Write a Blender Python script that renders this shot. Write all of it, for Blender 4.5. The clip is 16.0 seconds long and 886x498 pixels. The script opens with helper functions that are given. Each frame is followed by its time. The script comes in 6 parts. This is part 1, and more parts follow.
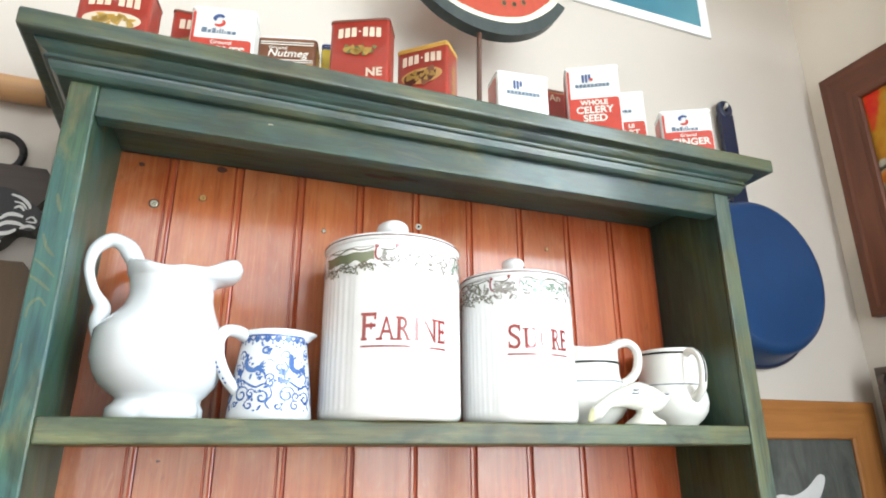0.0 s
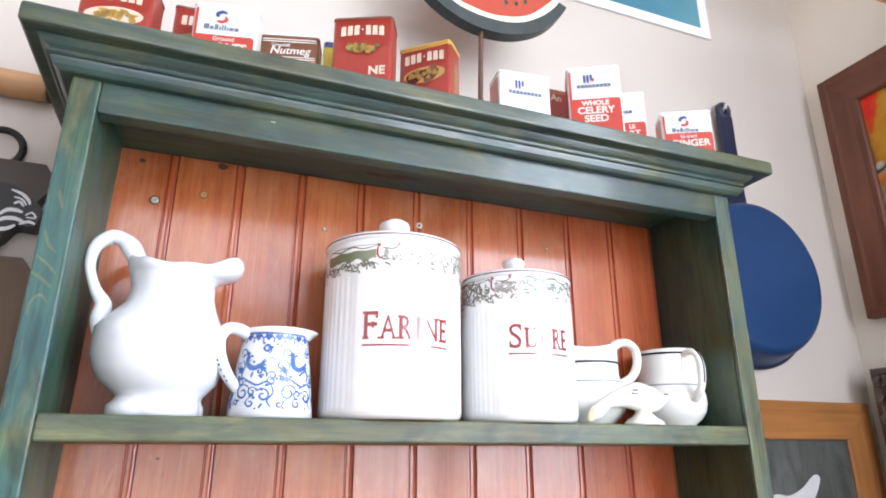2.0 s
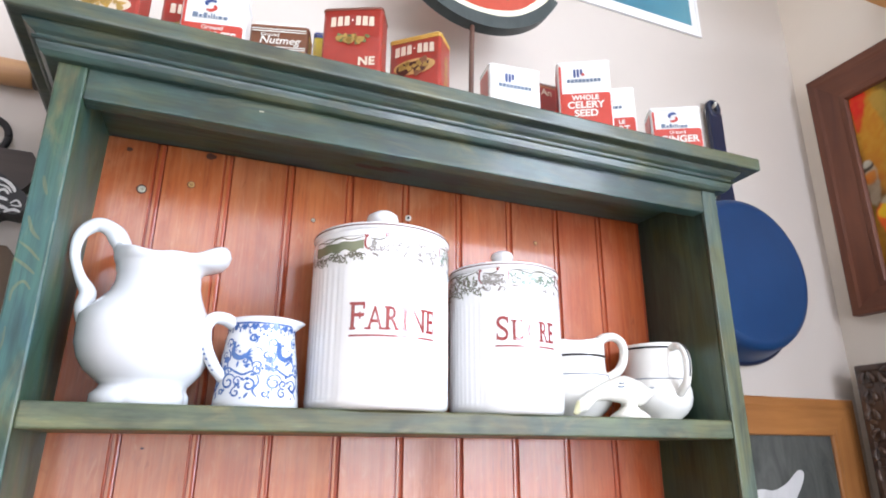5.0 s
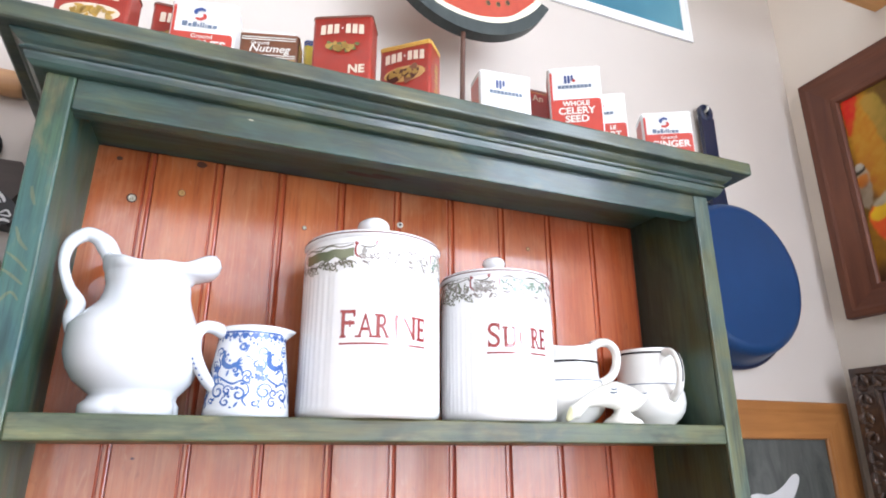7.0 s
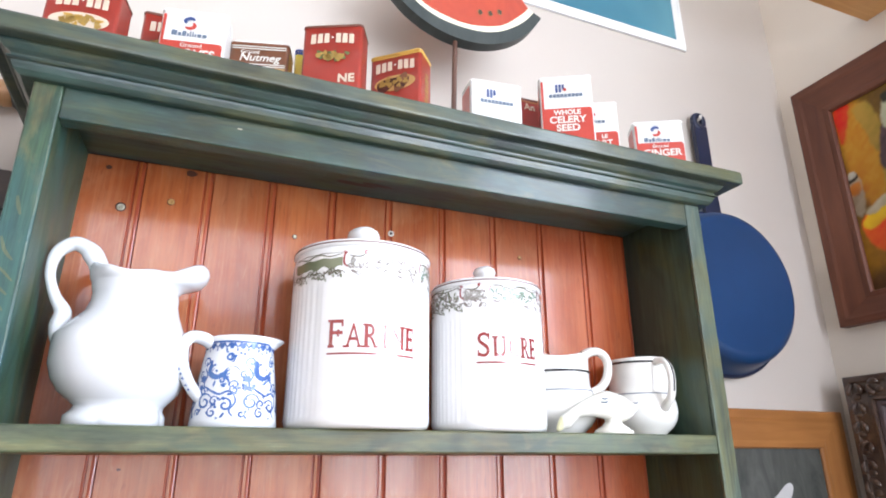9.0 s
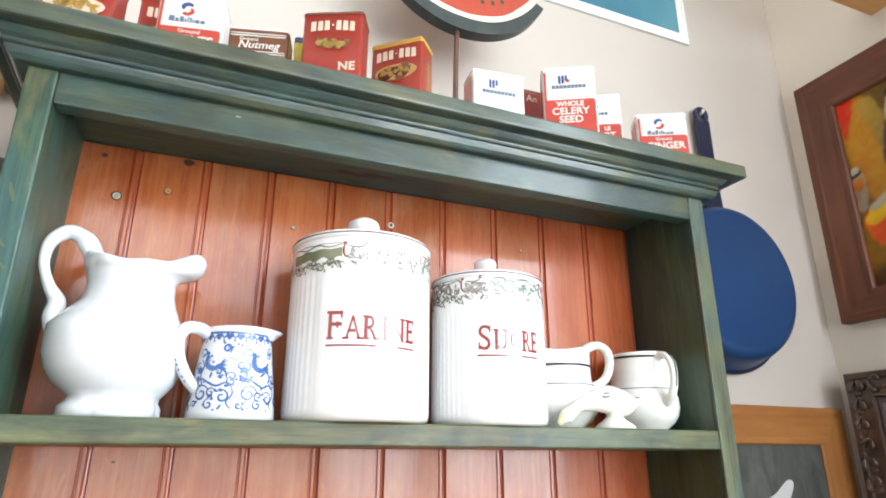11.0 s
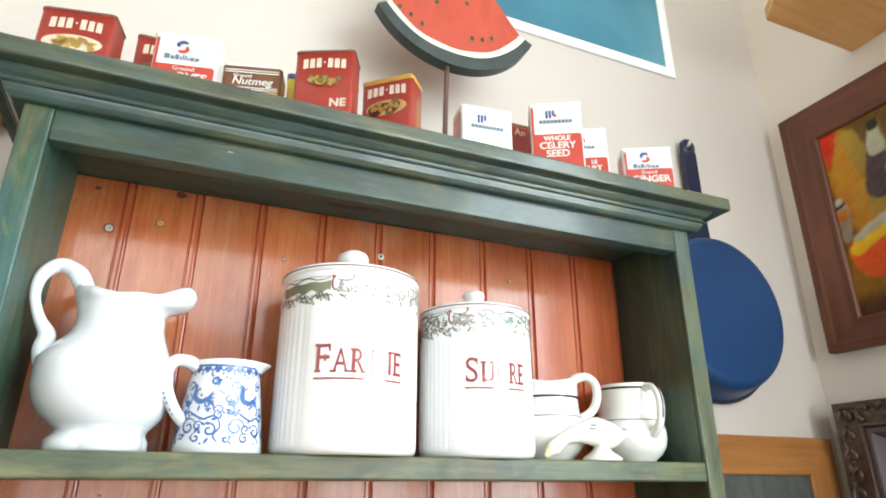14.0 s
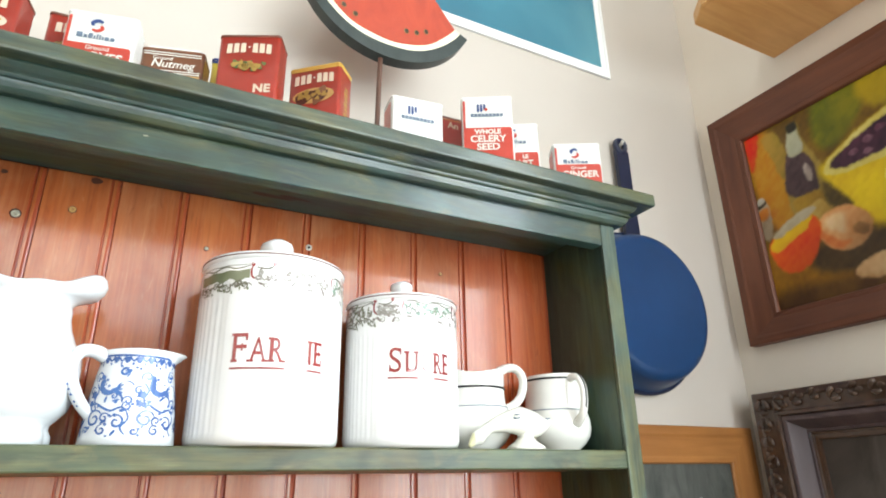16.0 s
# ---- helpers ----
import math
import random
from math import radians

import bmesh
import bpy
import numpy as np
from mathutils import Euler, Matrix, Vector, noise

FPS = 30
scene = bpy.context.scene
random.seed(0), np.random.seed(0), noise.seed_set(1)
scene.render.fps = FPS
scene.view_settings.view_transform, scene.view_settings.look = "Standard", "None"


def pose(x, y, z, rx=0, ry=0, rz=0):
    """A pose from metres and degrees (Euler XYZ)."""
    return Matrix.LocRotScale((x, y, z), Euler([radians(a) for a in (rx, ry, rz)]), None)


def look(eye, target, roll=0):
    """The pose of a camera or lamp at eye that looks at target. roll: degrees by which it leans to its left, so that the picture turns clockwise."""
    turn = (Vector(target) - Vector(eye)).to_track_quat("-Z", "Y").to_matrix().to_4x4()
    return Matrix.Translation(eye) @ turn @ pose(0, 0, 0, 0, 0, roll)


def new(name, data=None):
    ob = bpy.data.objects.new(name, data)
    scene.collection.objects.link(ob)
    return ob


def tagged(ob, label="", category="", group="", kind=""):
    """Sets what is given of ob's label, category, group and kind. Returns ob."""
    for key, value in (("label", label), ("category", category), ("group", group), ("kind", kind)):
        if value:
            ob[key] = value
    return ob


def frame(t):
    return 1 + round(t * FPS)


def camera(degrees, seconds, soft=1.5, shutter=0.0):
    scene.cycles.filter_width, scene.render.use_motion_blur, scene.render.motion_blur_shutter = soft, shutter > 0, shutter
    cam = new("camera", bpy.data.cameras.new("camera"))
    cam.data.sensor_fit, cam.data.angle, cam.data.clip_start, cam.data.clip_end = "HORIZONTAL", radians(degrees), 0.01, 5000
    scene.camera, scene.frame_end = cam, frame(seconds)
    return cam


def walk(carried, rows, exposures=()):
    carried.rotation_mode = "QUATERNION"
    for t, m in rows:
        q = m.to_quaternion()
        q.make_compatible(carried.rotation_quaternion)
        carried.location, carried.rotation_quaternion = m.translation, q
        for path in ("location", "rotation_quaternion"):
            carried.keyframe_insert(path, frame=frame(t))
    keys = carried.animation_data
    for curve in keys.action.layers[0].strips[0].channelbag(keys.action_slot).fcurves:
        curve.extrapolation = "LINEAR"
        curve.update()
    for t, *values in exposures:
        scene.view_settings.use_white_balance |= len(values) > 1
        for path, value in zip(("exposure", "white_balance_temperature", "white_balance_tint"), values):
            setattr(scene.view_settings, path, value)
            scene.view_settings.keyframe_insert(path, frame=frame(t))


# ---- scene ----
cam = camera(71.3, 16.0, soft=1.9)
PATH = [
    (0, (0.005, -0.006, 1.497), (0.682, 1.767, 2.129), -0.3),
    (0.5, (0.008, -0.004, 1.494), (0.696, 1.767, 2.118), -0.3),
    (1, (0.007, -0.001, 1.491), (0.693, 1.773, 2.109), -0.3),
    (1.5, (0.004, -0.002, 1.493), (0.698, 1.769, 2.111), -0.4),
    (2, (-0.002, -0.004, 1.498), (0.691, 1.765, 2.124), -0.0),
    (2.5, (0.001, 0.0, 1.487), (0.697, 1.779, 2.081), 0.2),
    (3, (0.005, 0.006, 1.485), (0.709, 1.791, 2.05), 0.5),
    (3.5, (0.001, -0.002, 1.491), (0.703, 1.768, 2.105), 0.4),
    (4, (0.004, -0.001, 1.487), (0.717, 1.772, 2.076), 0.6),
    (4.5, (0.002, -0.003, 1.489), (0.713, 1.768, 2.089), 0.6),
    (5, (0.003, -0.004, 1.492), (0.72, 1.758, 2.111), 0.3),
    (7.3, (0.01, -0.009, 1.496), (0.731, 1.743, 2.135), -0.2),
    (7.5, (0.01, -0.011, 1.497), (0.73, 1.738, 2.147), -0.1),
    (8, (0.013, -0.013, 1.497), (0.732, 1.741, 2.138), -0.9),
    (8.5, (0.018, -0.012, 1.498), (0.736, 1.737, 2.151), -0.4),
    (11, (0.02, 0.001, 1.496), (0.752, 1.749, 2.138), 0.1),
    (11.5, (0.021, 0.004, 1.496), (0.755, 1.751, 2.136), 0.1),
    (12, (0.024, -0.001, 1.497), (0.765, 1.742, 2.137), -0.1),
    (12.5, (0.025, -0.01, 1.501), (0.768, 1.727, 2.158), -0.0),
    (13, (0.024, -0.014, 1.508), (0.765, 1.711, 2.196), 0.2),
    (13.5, (0.02, -0.014, 1.508), (0.755, 1.705, 2.22), 0.7),
    (14, (0.022, -0.014, 1.502), (0.758, 1.703, 2.216), 0.1),
    (14.5, (0.031, -0.022, 1.499), (0.822, 1.671, 2.212), -0.8),
    (15, (0.033, -0.02, 1.495), (0.825, 1.673, 2.208), -0.4),
    (15.5, (0.044, -0.024, 1.494), (0.895, 1.633, 2.222), -1.5),
    (16, (0.051, -0.022, 1.492), (0.926, 1.629, 2.205), -1.1),
]
walk(cam, [(t, look(eye, target, roll)) for t, eye, target, roll in PATH],
     exposures=[(0, 0.0, 6380, 10), (0.5, 0.0, 6380, 10), (1.0, 0.0, 6180, 18), (2.0, 0.0, 6100, 20), (8.5, 0.0, 6100, 20), (11.0, 0.0, 6340, 13), (12.5, 0.0, 6340, 12), (14.0, 0.0, 6460, 9), (16.0, 0.0, 6480, 9)])

# ---- world, window light ----
world = bpy.data.worlds.new("sky")
scene.world = world
world.use_nodes = True
wn = world.node_tree
sky = wn.nodes.new("ShaderNodeTexSky")
sky.sky_type = "NISHITA"
sky.sun_disc = False
sky.sun_elevation, sky.sun_rotation = radians(40), radians(160)
wn.links.new(sky.outputs["Color"], wn.nodes["Background"].inputs["Color"])
wn.nodes["Background"].inputs["Strength"].default_value = 0.15

NORTH, EAST, SOUTH, WEST, TOP = 0.785, 1.14, -1.45, -1.9, 3.15   # inner faces of the room
WIN = (-1.43, -0.30, 1.05, 2.80)                                 # window opening in the east wall: y, y, z, z


def area(name, m, sx, sz, watts, colour):
    data = bpy.data.lights.new(name, "AREA")
    data.shape, data.size, data.size_y, data.energy, data.color = "RECTANGLE", sx, sz, watts, colour
    ob = new(name, data)
    ob.matrix_world = m
    return ob


area("window_daylight", look((EAST + 0.09, (WIN[0] + WIN[1]) / 2, (WIN[2] + WIN[3]) / 2), (-1, (WIN[0] + WIN[1]) / 2, (WIN[2] + WIN[3]) / 2)),
     WIN[1] - WIN[0] - 0.05, WIN[3] - WIN[2] - 0.05, 71, (0.84, 0.955, 1.0))
WIN3 = (0.655, 1.12, 1.05, 2.80)                                  # window in the south wall beside it: x, x, z, z
area("corner_window_daylight", look(((WIN3[0] + WIN3[1]) / 2, SOUTH - 0.09, (WIN3[2] + WIN3[3]) / 2), ((WIN3[0] + WIN3[1]) / 2, 1, (WIN3[2] + WIN3[3]) / 2)),
     WIN3[1] - WIN3[0] - 0.05, WIN3[3] - WIN3[2] - 0.05, 24, (0.84, 0.955, 1.0))
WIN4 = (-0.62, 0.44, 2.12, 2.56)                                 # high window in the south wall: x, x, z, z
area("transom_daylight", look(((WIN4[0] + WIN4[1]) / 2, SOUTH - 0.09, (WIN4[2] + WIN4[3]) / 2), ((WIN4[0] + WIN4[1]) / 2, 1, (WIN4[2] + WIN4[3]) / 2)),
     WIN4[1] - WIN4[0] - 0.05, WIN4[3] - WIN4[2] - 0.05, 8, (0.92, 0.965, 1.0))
WIN5 = (-0.62, 0.60, 1.08, 1.56)                                 # low window under it: x, x, z, z
area("low_window_daylight", look(((WIN5[0] + WIN5[1]) / 2, SOUTH - 0.09, (WIN5[2] + WIN5[3]) / 2), ((WIN5[0] + WIN5[1]) / 2, 1, (WIN5[2] + WIN5[3]) / 2)),
     WIN5[1] - WIN5[0] - 0.05, WIN5[3] - WIN5[2] - 0.05, 8, (0.92, 0.965, 1.0))
FILL_WIN = (-0.25, 0.70, 2.42, 2.70)                                 # opening added in the west wall to brighten the upper walls: y, y, z, z
area("high_window_daylight", look((WEST - 0.09, (FILL_WIN[0] + FILL_WIN[1]) / 2, (FILL_WIN[2] + FILL_WIN[3]) / 2), (1, (FILL_WIN[0] + FILL_WIN[1]) / 2, (FILL_WIN[2] + FILL_WIN[3]) / 2)),
     FILL_WIN[1] - FILL_WIN[0] - 0.08, FILL_WIN[3] - FILL_WIN[2] - 0.08, 8, (1.0, 0.92, 0.77))


# ---- materials ----
def mat(name, colour=(0.5, 0.5, 0.5), rough=0.5, metal=0.0, coat=0.0, spec=0.5):
    m = bpy.data.materials.new(name)
    m.use_nodes = True
    b = m.node_tree.nodes["Principled BSDF"]
    b.inputs["Base Color"].default_value = (*colour, 1)
    b.inputs["Roughness"].default_value = rough
    b.inputs["Metallic"].default_value = metal
    b.inputs["Coat Weight"].default_value = coat
    b.inputs["Coat Roughness"].default_value = 0.08
    b.inputs["Specular IOR Level"].default_value = spec
    return m


class Nodes:
    """Small helper for wiring a material."""
    def __init__(self, m):
        self.t = m.node_tree
        self.b = self.t.nodes["Principled BSDF"]

    def add(self, kind, **inputs):
        n = self.t.nodes.new(kind)
        for k, v in inputs.items():
            n.inputs[k.replace("_", " ")].default_value = v
        return n

    def link(self, a, b):
        self.t.links.new(a, b)

    def coords(self, scale, which="Object", rot=(0, 0, 0)):
        tc, mp = self.add("ShaderNodeTexCoord"), self.add("ShaderNodeMapping")
        mp.inputs["Scale"].default_value = scale
        mp.inputs["Rotation"].default_value = rot
        self.link(tc.outputs[which], mp.inputs["Vector"])
        return mp.outputs["Vector"]

    def noise(self, vec, scale=1.0, detail=4.0, rough=0.55, warp=0.0):
        n = self.add("ShaderNodeTexNoise", Scale=scale, Detail=detail, Roughness=rough, Distortion=warp)
        self.link(vec, n.inputs["Vector"])
        return n.outputs["Fac"]

    def ramp(self, fac, *stops):
        r = self.add("ShaderNodeValToRGB")
        e = r.color_ramp.elements
        while len(e) < len(stops):
            e.new(0.5)
        for el, (p, c) in zip(e, stops):
            el.position = p
            el.color = (*c, 1) if len(c) == 3 else c
        self.link(fac, r.inputs["Fac"])
        return r.outputs["Color"]

    def mix(self, fac, a, b, blend="MIX"):
        n = self.t.nodes.new("ShaderNodeMix")
        n.data_type, n.blend_type = "RGBA", blend
        for sock, v in ((n.inputs[0], fac), (n.inputs[6], a), (n.inputs[7], b)):
            if isinstance(v, bpy.types.NodeSocket):
                self.link(v, sock)
            else:
                sock.default_value = v if isinstance(v, (int, float)) else (*v, 1)
        return n.outputs[2]

    def bump(self, height, strength=0.2, distance=0.001):
        n = self.add("ShaderNodeBump", Strength=strength, Distance=distance)
        self.link(height, n.inputs["Height"])
        self.link(n.outputs["Normal"], self.b.inputs["Normal"])

    def colour(self, c):
        self.link(c, self.b.inputs["Base Color"])

    def rough(self, fac, lo, hi):
        n = self.add("ShaderNodeMapRange")
        n.inputs["To Min"].default_value, n.inputs["To Max"].default_value = lo, hi
        self.link(fac, n.inputs["Value"])
        self.link(n.outputs["Result"], self.b.inputs["Roughness"])

    def random(self):
        return self.add("ShaderNodeObjectInfo").outputs["Random"]


def stained_wood(name, axis, dark, mid, light, worn, rough=(0.32, 0.50), worn_at=0.6, coat=0.0):
    """Stained or painted softwood: grain along an axis, brushed patches, ochre stains and scuffs."""
    m = mat(name, coat=coat)
    m.node_tree.nodes["Principled BSDF"].inputs["Coat Roughness"].default_value = 0.13
    n = Nodes(m)
    along = lambda a, c: [a if i == axis else c for i in range(3)]
    grain = n.noise(n.coords(along(3.0, 55)), 1.5, 8, 0.7, 0.6)
    fine = n.noise(n.coords(along(14, 240)), 1.2, 5, 0.65, 0.3)
    streak = n.noise(n.coords(along(7, 150)), 1.3, 6, 0.72, 0.5)
    patch = n.noise(n.coords(along(9, 26)), 1.2, 4, 0.6, 0.4)
    ochre = n.noise(n.coords(along(11, 34), rot=(0.3, 0.2, 0.25)), 1.0, 5, 0.62, 0.8)
    broad = n.noise(n.coords((2.3, 2.3, 2.3)), 1.0, 3, 0.5)
    cool = (mid[0] * 0.72, mid[1] * 0.80, mid[2] * 1.02)
    olive = (mid[0] * 1.45, mid[1] * 1.06, mid[2] * 0.66)
    hue = n.noise(n.coords(along(7, 17), rot=(0.12, 0.08, 0.15)), 1.0, 3, 0.5, 0.9)
    base = n.ramp(hue, (0.34, cool), (0.48, mid), (0.60, olive), (0.70, mid))
    c = n.mix(1.0, base, n.ramp(grain, (0.28, (0.62, 0.64, 0.66)), (0.5, (1, 1, 1)), (0.72, (1.45, 1.40, 1.32))), "MULTIPLY")
    c = n.mix(n.ramp(patch, (0.48, (0, 0, 0)), (0.72, (0.55, 0.55, 0.55))), c, light)
    c = n.mix(1.0, c, n.ramp(broad, (0.34, (0.74, 0.74, 0.74)), (0.66, (1.18, 1.18, 1.18))), "MULTIPLY")
    c = n.mix(n.ramp(ochre, (worn_at, (0, 0, 0)), (worn_at + 0.22, (0.58, 0.58, 0.58))), c, worn)
    c = n.mix(n.ramp(fine, (0.60, (0, 0, 0)), (0.80, (0.30, 0.30, 0.30))), c, tuple(min(1, v * 2.0 + 0.02) for v in mid))
    c = n.mix(n.ramp(fine, (0.24, (0.40, 0.40, 0.40)), (0.40, (0, 0, 0))), c, tuple(v * 0.6 for v in dark))
    c = n.mix(1.0, c, n.ramp(streak, (0.32, (0.58, 0.59, 0.60)), (0.47, (0.97, 0.97, 0.97)), (0.60, (1.06, 1.06, 1.05)), (0.72, (1.65, 1.60, 1.50))), "MULTIPLY")
    smudge = n.noise(n.coords(along(8, 20), rot=(0.1, 0.1, 0.1)), 1.0, 3, 0.55, 1.2)
    c = n.mix(1.0, c, n.ramp(smudge, (0.30, (0.50, 0.50, 0.52)), (0.46, (1, 1, 1)), (0.70, (1.12, 1.12, 1.08))), "MULTIPLY")
    n.colour(c)
    n.rough(patch, *rough)
    n.bump(streak, 0.35, 0.0008)
    return m


# each hutch part has its own green, some lighter, some darker
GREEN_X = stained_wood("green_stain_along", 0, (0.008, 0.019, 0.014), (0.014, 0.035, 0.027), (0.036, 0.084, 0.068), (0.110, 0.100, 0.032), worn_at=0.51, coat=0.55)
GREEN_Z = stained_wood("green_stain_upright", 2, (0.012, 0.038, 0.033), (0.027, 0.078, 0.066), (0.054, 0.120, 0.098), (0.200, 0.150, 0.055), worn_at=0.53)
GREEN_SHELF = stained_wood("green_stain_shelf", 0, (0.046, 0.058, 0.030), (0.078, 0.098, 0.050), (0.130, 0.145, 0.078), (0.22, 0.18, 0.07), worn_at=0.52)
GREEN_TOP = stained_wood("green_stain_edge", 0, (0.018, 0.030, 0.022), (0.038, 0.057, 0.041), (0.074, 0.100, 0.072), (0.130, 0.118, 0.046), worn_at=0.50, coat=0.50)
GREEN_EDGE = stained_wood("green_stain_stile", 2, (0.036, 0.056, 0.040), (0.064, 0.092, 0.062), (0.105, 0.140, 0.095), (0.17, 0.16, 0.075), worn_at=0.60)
# teal raised in the colour to cancel orange light bounced off the planks
GREEN_UNDER = stained_wood("teal_stain_against_bounce", 0, (0.018, 0.050, 0.046), (0.030, 0.082, 0.075), (0.052, 0.112, 0.102), (0.08, 0.10, 0.06), worn_at=0.62)
# olive stain, with the right upright's shade mixed into its tone
GREEN_DARK = stained_wood("olive_stain_with_shade", 2, (0.022, 0.044, 0.030), (0.033, 0.064, 0.043), (0.056, 0.094, 0.064), (0.12, 0.105, 0.05), worn_at=0.66)


SCUFF = stained_wood("ochre_scuff", 2, (0.044, 0.074, 0.050), (0.080, 0.105, 0.060), (0.14, 0.135, 0.065), (0.05, 0.095, 0.07), worn_at=0.46)
EDGE_WEAR_GLINT = stained_wood("worn_edge_glint", 2, (0.07, 0.12, 0.095), (0.13, 0.18, 0.14), (0.22, 0.26, 0.20), (0.08, 0.12, 0.08), worn_at=0.5)


def varnished_plank(name, tint):
    m = mat(name, rough=0.42, coat=0.62, spec=0.30)
    n = Nodes(m)
    m.node_tree.nodes["Principled BSDF"].inputs["Coat Roughness"].default_value = 0.10
    grain = n.noise(n.coords((46, 46, 1.7)), 1.6, 8, 0.62, 0.7)
    fine = n.noise(n.coords((190, 190, 7)), 1.0, 4, 0.6)
    blot = n.noise(n.coords((11, 11, 5.0)), 1.3, 4, 0.6, 0.8)
    swirl = n.noise(n.coords((24, 24, 2.6)), 1.0, 3, 0.5, 2.2)
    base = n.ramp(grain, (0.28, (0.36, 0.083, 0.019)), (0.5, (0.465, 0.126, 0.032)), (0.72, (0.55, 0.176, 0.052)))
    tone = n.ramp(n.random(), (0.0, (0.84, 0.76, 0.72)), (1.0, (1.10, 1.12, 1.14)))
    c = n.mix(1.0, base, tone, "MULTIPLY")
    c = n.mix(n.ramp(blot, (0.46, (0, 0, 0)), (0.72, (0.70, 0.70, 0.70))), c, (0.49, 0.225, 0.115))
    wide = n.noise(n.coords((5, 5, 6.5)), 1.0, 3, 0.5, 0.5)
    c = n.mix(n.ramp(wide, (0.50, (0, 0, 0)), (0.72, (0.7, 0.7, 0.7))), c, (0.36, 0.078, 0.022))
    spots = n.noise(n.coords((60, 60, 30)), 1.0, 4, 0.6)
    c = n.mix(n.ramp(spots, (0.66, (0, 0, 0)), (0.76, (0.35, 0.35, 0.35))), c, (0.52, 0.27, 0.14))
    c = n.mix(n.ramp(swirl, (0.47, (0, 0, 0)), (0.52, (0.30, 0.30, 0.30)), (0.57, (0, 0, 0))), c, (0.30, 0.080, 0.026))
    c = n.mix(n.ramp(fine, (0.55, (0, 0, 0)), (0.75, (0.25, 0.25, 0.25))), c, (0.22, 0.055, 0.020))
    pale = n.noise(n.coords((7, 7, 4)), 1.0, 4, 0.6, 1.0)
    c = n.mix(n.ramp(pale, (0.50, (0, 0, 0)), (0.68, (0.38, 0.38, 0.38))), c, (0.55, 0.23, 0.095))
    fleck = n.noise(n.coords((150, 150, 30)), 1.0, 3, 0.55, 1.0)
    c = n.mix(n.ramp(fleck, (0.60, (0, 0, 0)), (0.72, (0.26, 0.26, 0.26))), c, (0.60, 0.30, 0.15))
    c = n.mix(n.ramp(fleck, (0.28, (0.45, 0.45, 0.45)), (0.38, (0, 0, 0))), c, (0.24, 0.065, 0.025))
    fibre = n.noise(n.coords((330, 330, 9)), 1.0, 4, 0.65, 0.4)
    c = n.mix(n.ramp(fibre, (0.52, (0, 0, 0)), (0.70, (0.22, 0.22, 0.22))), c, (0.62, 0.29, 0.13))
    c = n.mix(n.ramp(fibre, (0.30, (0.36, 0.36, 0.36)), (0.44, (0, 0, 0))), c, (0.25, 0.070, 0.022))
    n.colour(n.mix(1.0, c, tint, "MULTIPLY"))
    n.rough(blot, 0.30, 0.46)
    n.bump(fine, 0.12, 0.0003)
    return m


def pooled_varnish():
    """Deep red varnish gathered in the grooves."""
    m = mat("varnish_in_grooves", rough=0.3, coat=0.3)
    n = Nodes(m)
    p = n.noise(n.coords((60, 60, 5)), 1.0, 4, 0.6)
    n.colour(n.ramp(p, (0.3, (0.28, 0.046, 0.015)), (0.7, (0.46, 0.096, 0.030))))
    return m


POOLED = pooled_varnish()
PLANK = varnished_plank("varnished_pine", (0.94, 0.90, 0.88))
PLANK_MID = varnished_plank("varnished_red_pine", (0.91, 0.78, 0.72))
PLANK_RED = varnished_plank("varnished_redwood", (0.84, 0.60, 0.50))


def plaster(name, colour):
    m = mat(name, rough=0.85)
    n = Nodes(m)
    a = n.noise(n.coords((1, 1, 1)), 2.3, 3, 0.5)
    f = n.noise(n.coords((1, 1, 1)), 60, 5, 0.6)
    n.colour(n.ramp(a, (0.3, tuple(v * 0.93 for v in colour)), (0.7, colour)))
    n.bump(f, 0.15, 0.0012)
    return m


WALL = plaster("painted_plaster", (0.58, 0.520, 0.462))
# east wall tone raised in place of the light it misses
WALL_E = plaster("painted_plaster_lightened", (0.78, 0.705, 0.615))
CEIL = plaster("ceiling_paint", (0.80, 0.79, 0.76))


def plain_wood(name, axis, a, b, rough=0.45, coat=0.0, scale=30):
    m = mat(name, rough=rough, coat=coat)
    n = Nodes(m)
    g = n.noise(n.coords([2.0 if i == axis else scale for i in range(3)]), 1.5, 7, 0.62, 0.6)
    p = n.noise(n.coords((6, 6, 6)), 1.2, 3, 0.5)
    c = n.ramp(g, (0.32, a), (0.68, b))
    c = n.mix(n.ramp(p, (0.4, (0, 0, 0)), (0.75, (0.4, 0.4, 0.4))), c, tuple(v * 0.6 for v in a))
    n.colour(c)
    n.rough(p, rough - 0.1, rough + 0.12)
    n.bump(g, 0.2, 0.0005)
    return m


# unseen floor, toned pale to bounce light up under the shelf
FLOOR = plain_wood("floor_boards", 1, (0.36, 0.27, 0.18), (0.50, 0.39, 0.27))
ORANGE_X = plain_wood("honey_pine_along", 0, (0.30, 0.115, 0.030), (0.42, 0.18, 0.052), 0.35, 0.2)
ORANGE_Z = plain_wood("honey_pine_upright", 2, (0.30, 0.115, 0.030), (0.42, 0.18, 0.052), 0.35, 0.2)
SHELF_WOOD = plain_wood("birch_board", 0, (0.60, 0.30, 0.095), (0.73, 0.41, 0.155), 0.45)
MAHOG_X = plain_wood("mahogany_along", 0, (0.084, 0.023, 0.010), (0.165, 0.052, 0.022), 0.55, 0.0, 24)
MAHOG_Z = plain_wood("mahogany_upright", 2, (0.084, 0.023, 0.010), (0.165, 0.052, 0.022), 0.55, 0.0, 24)
PIN_WOOD = plain_wood("rolling_pin_wood", 0, (0.40, 0.20, 0.085), (0.55, 0.32, 0.15), 0.4)
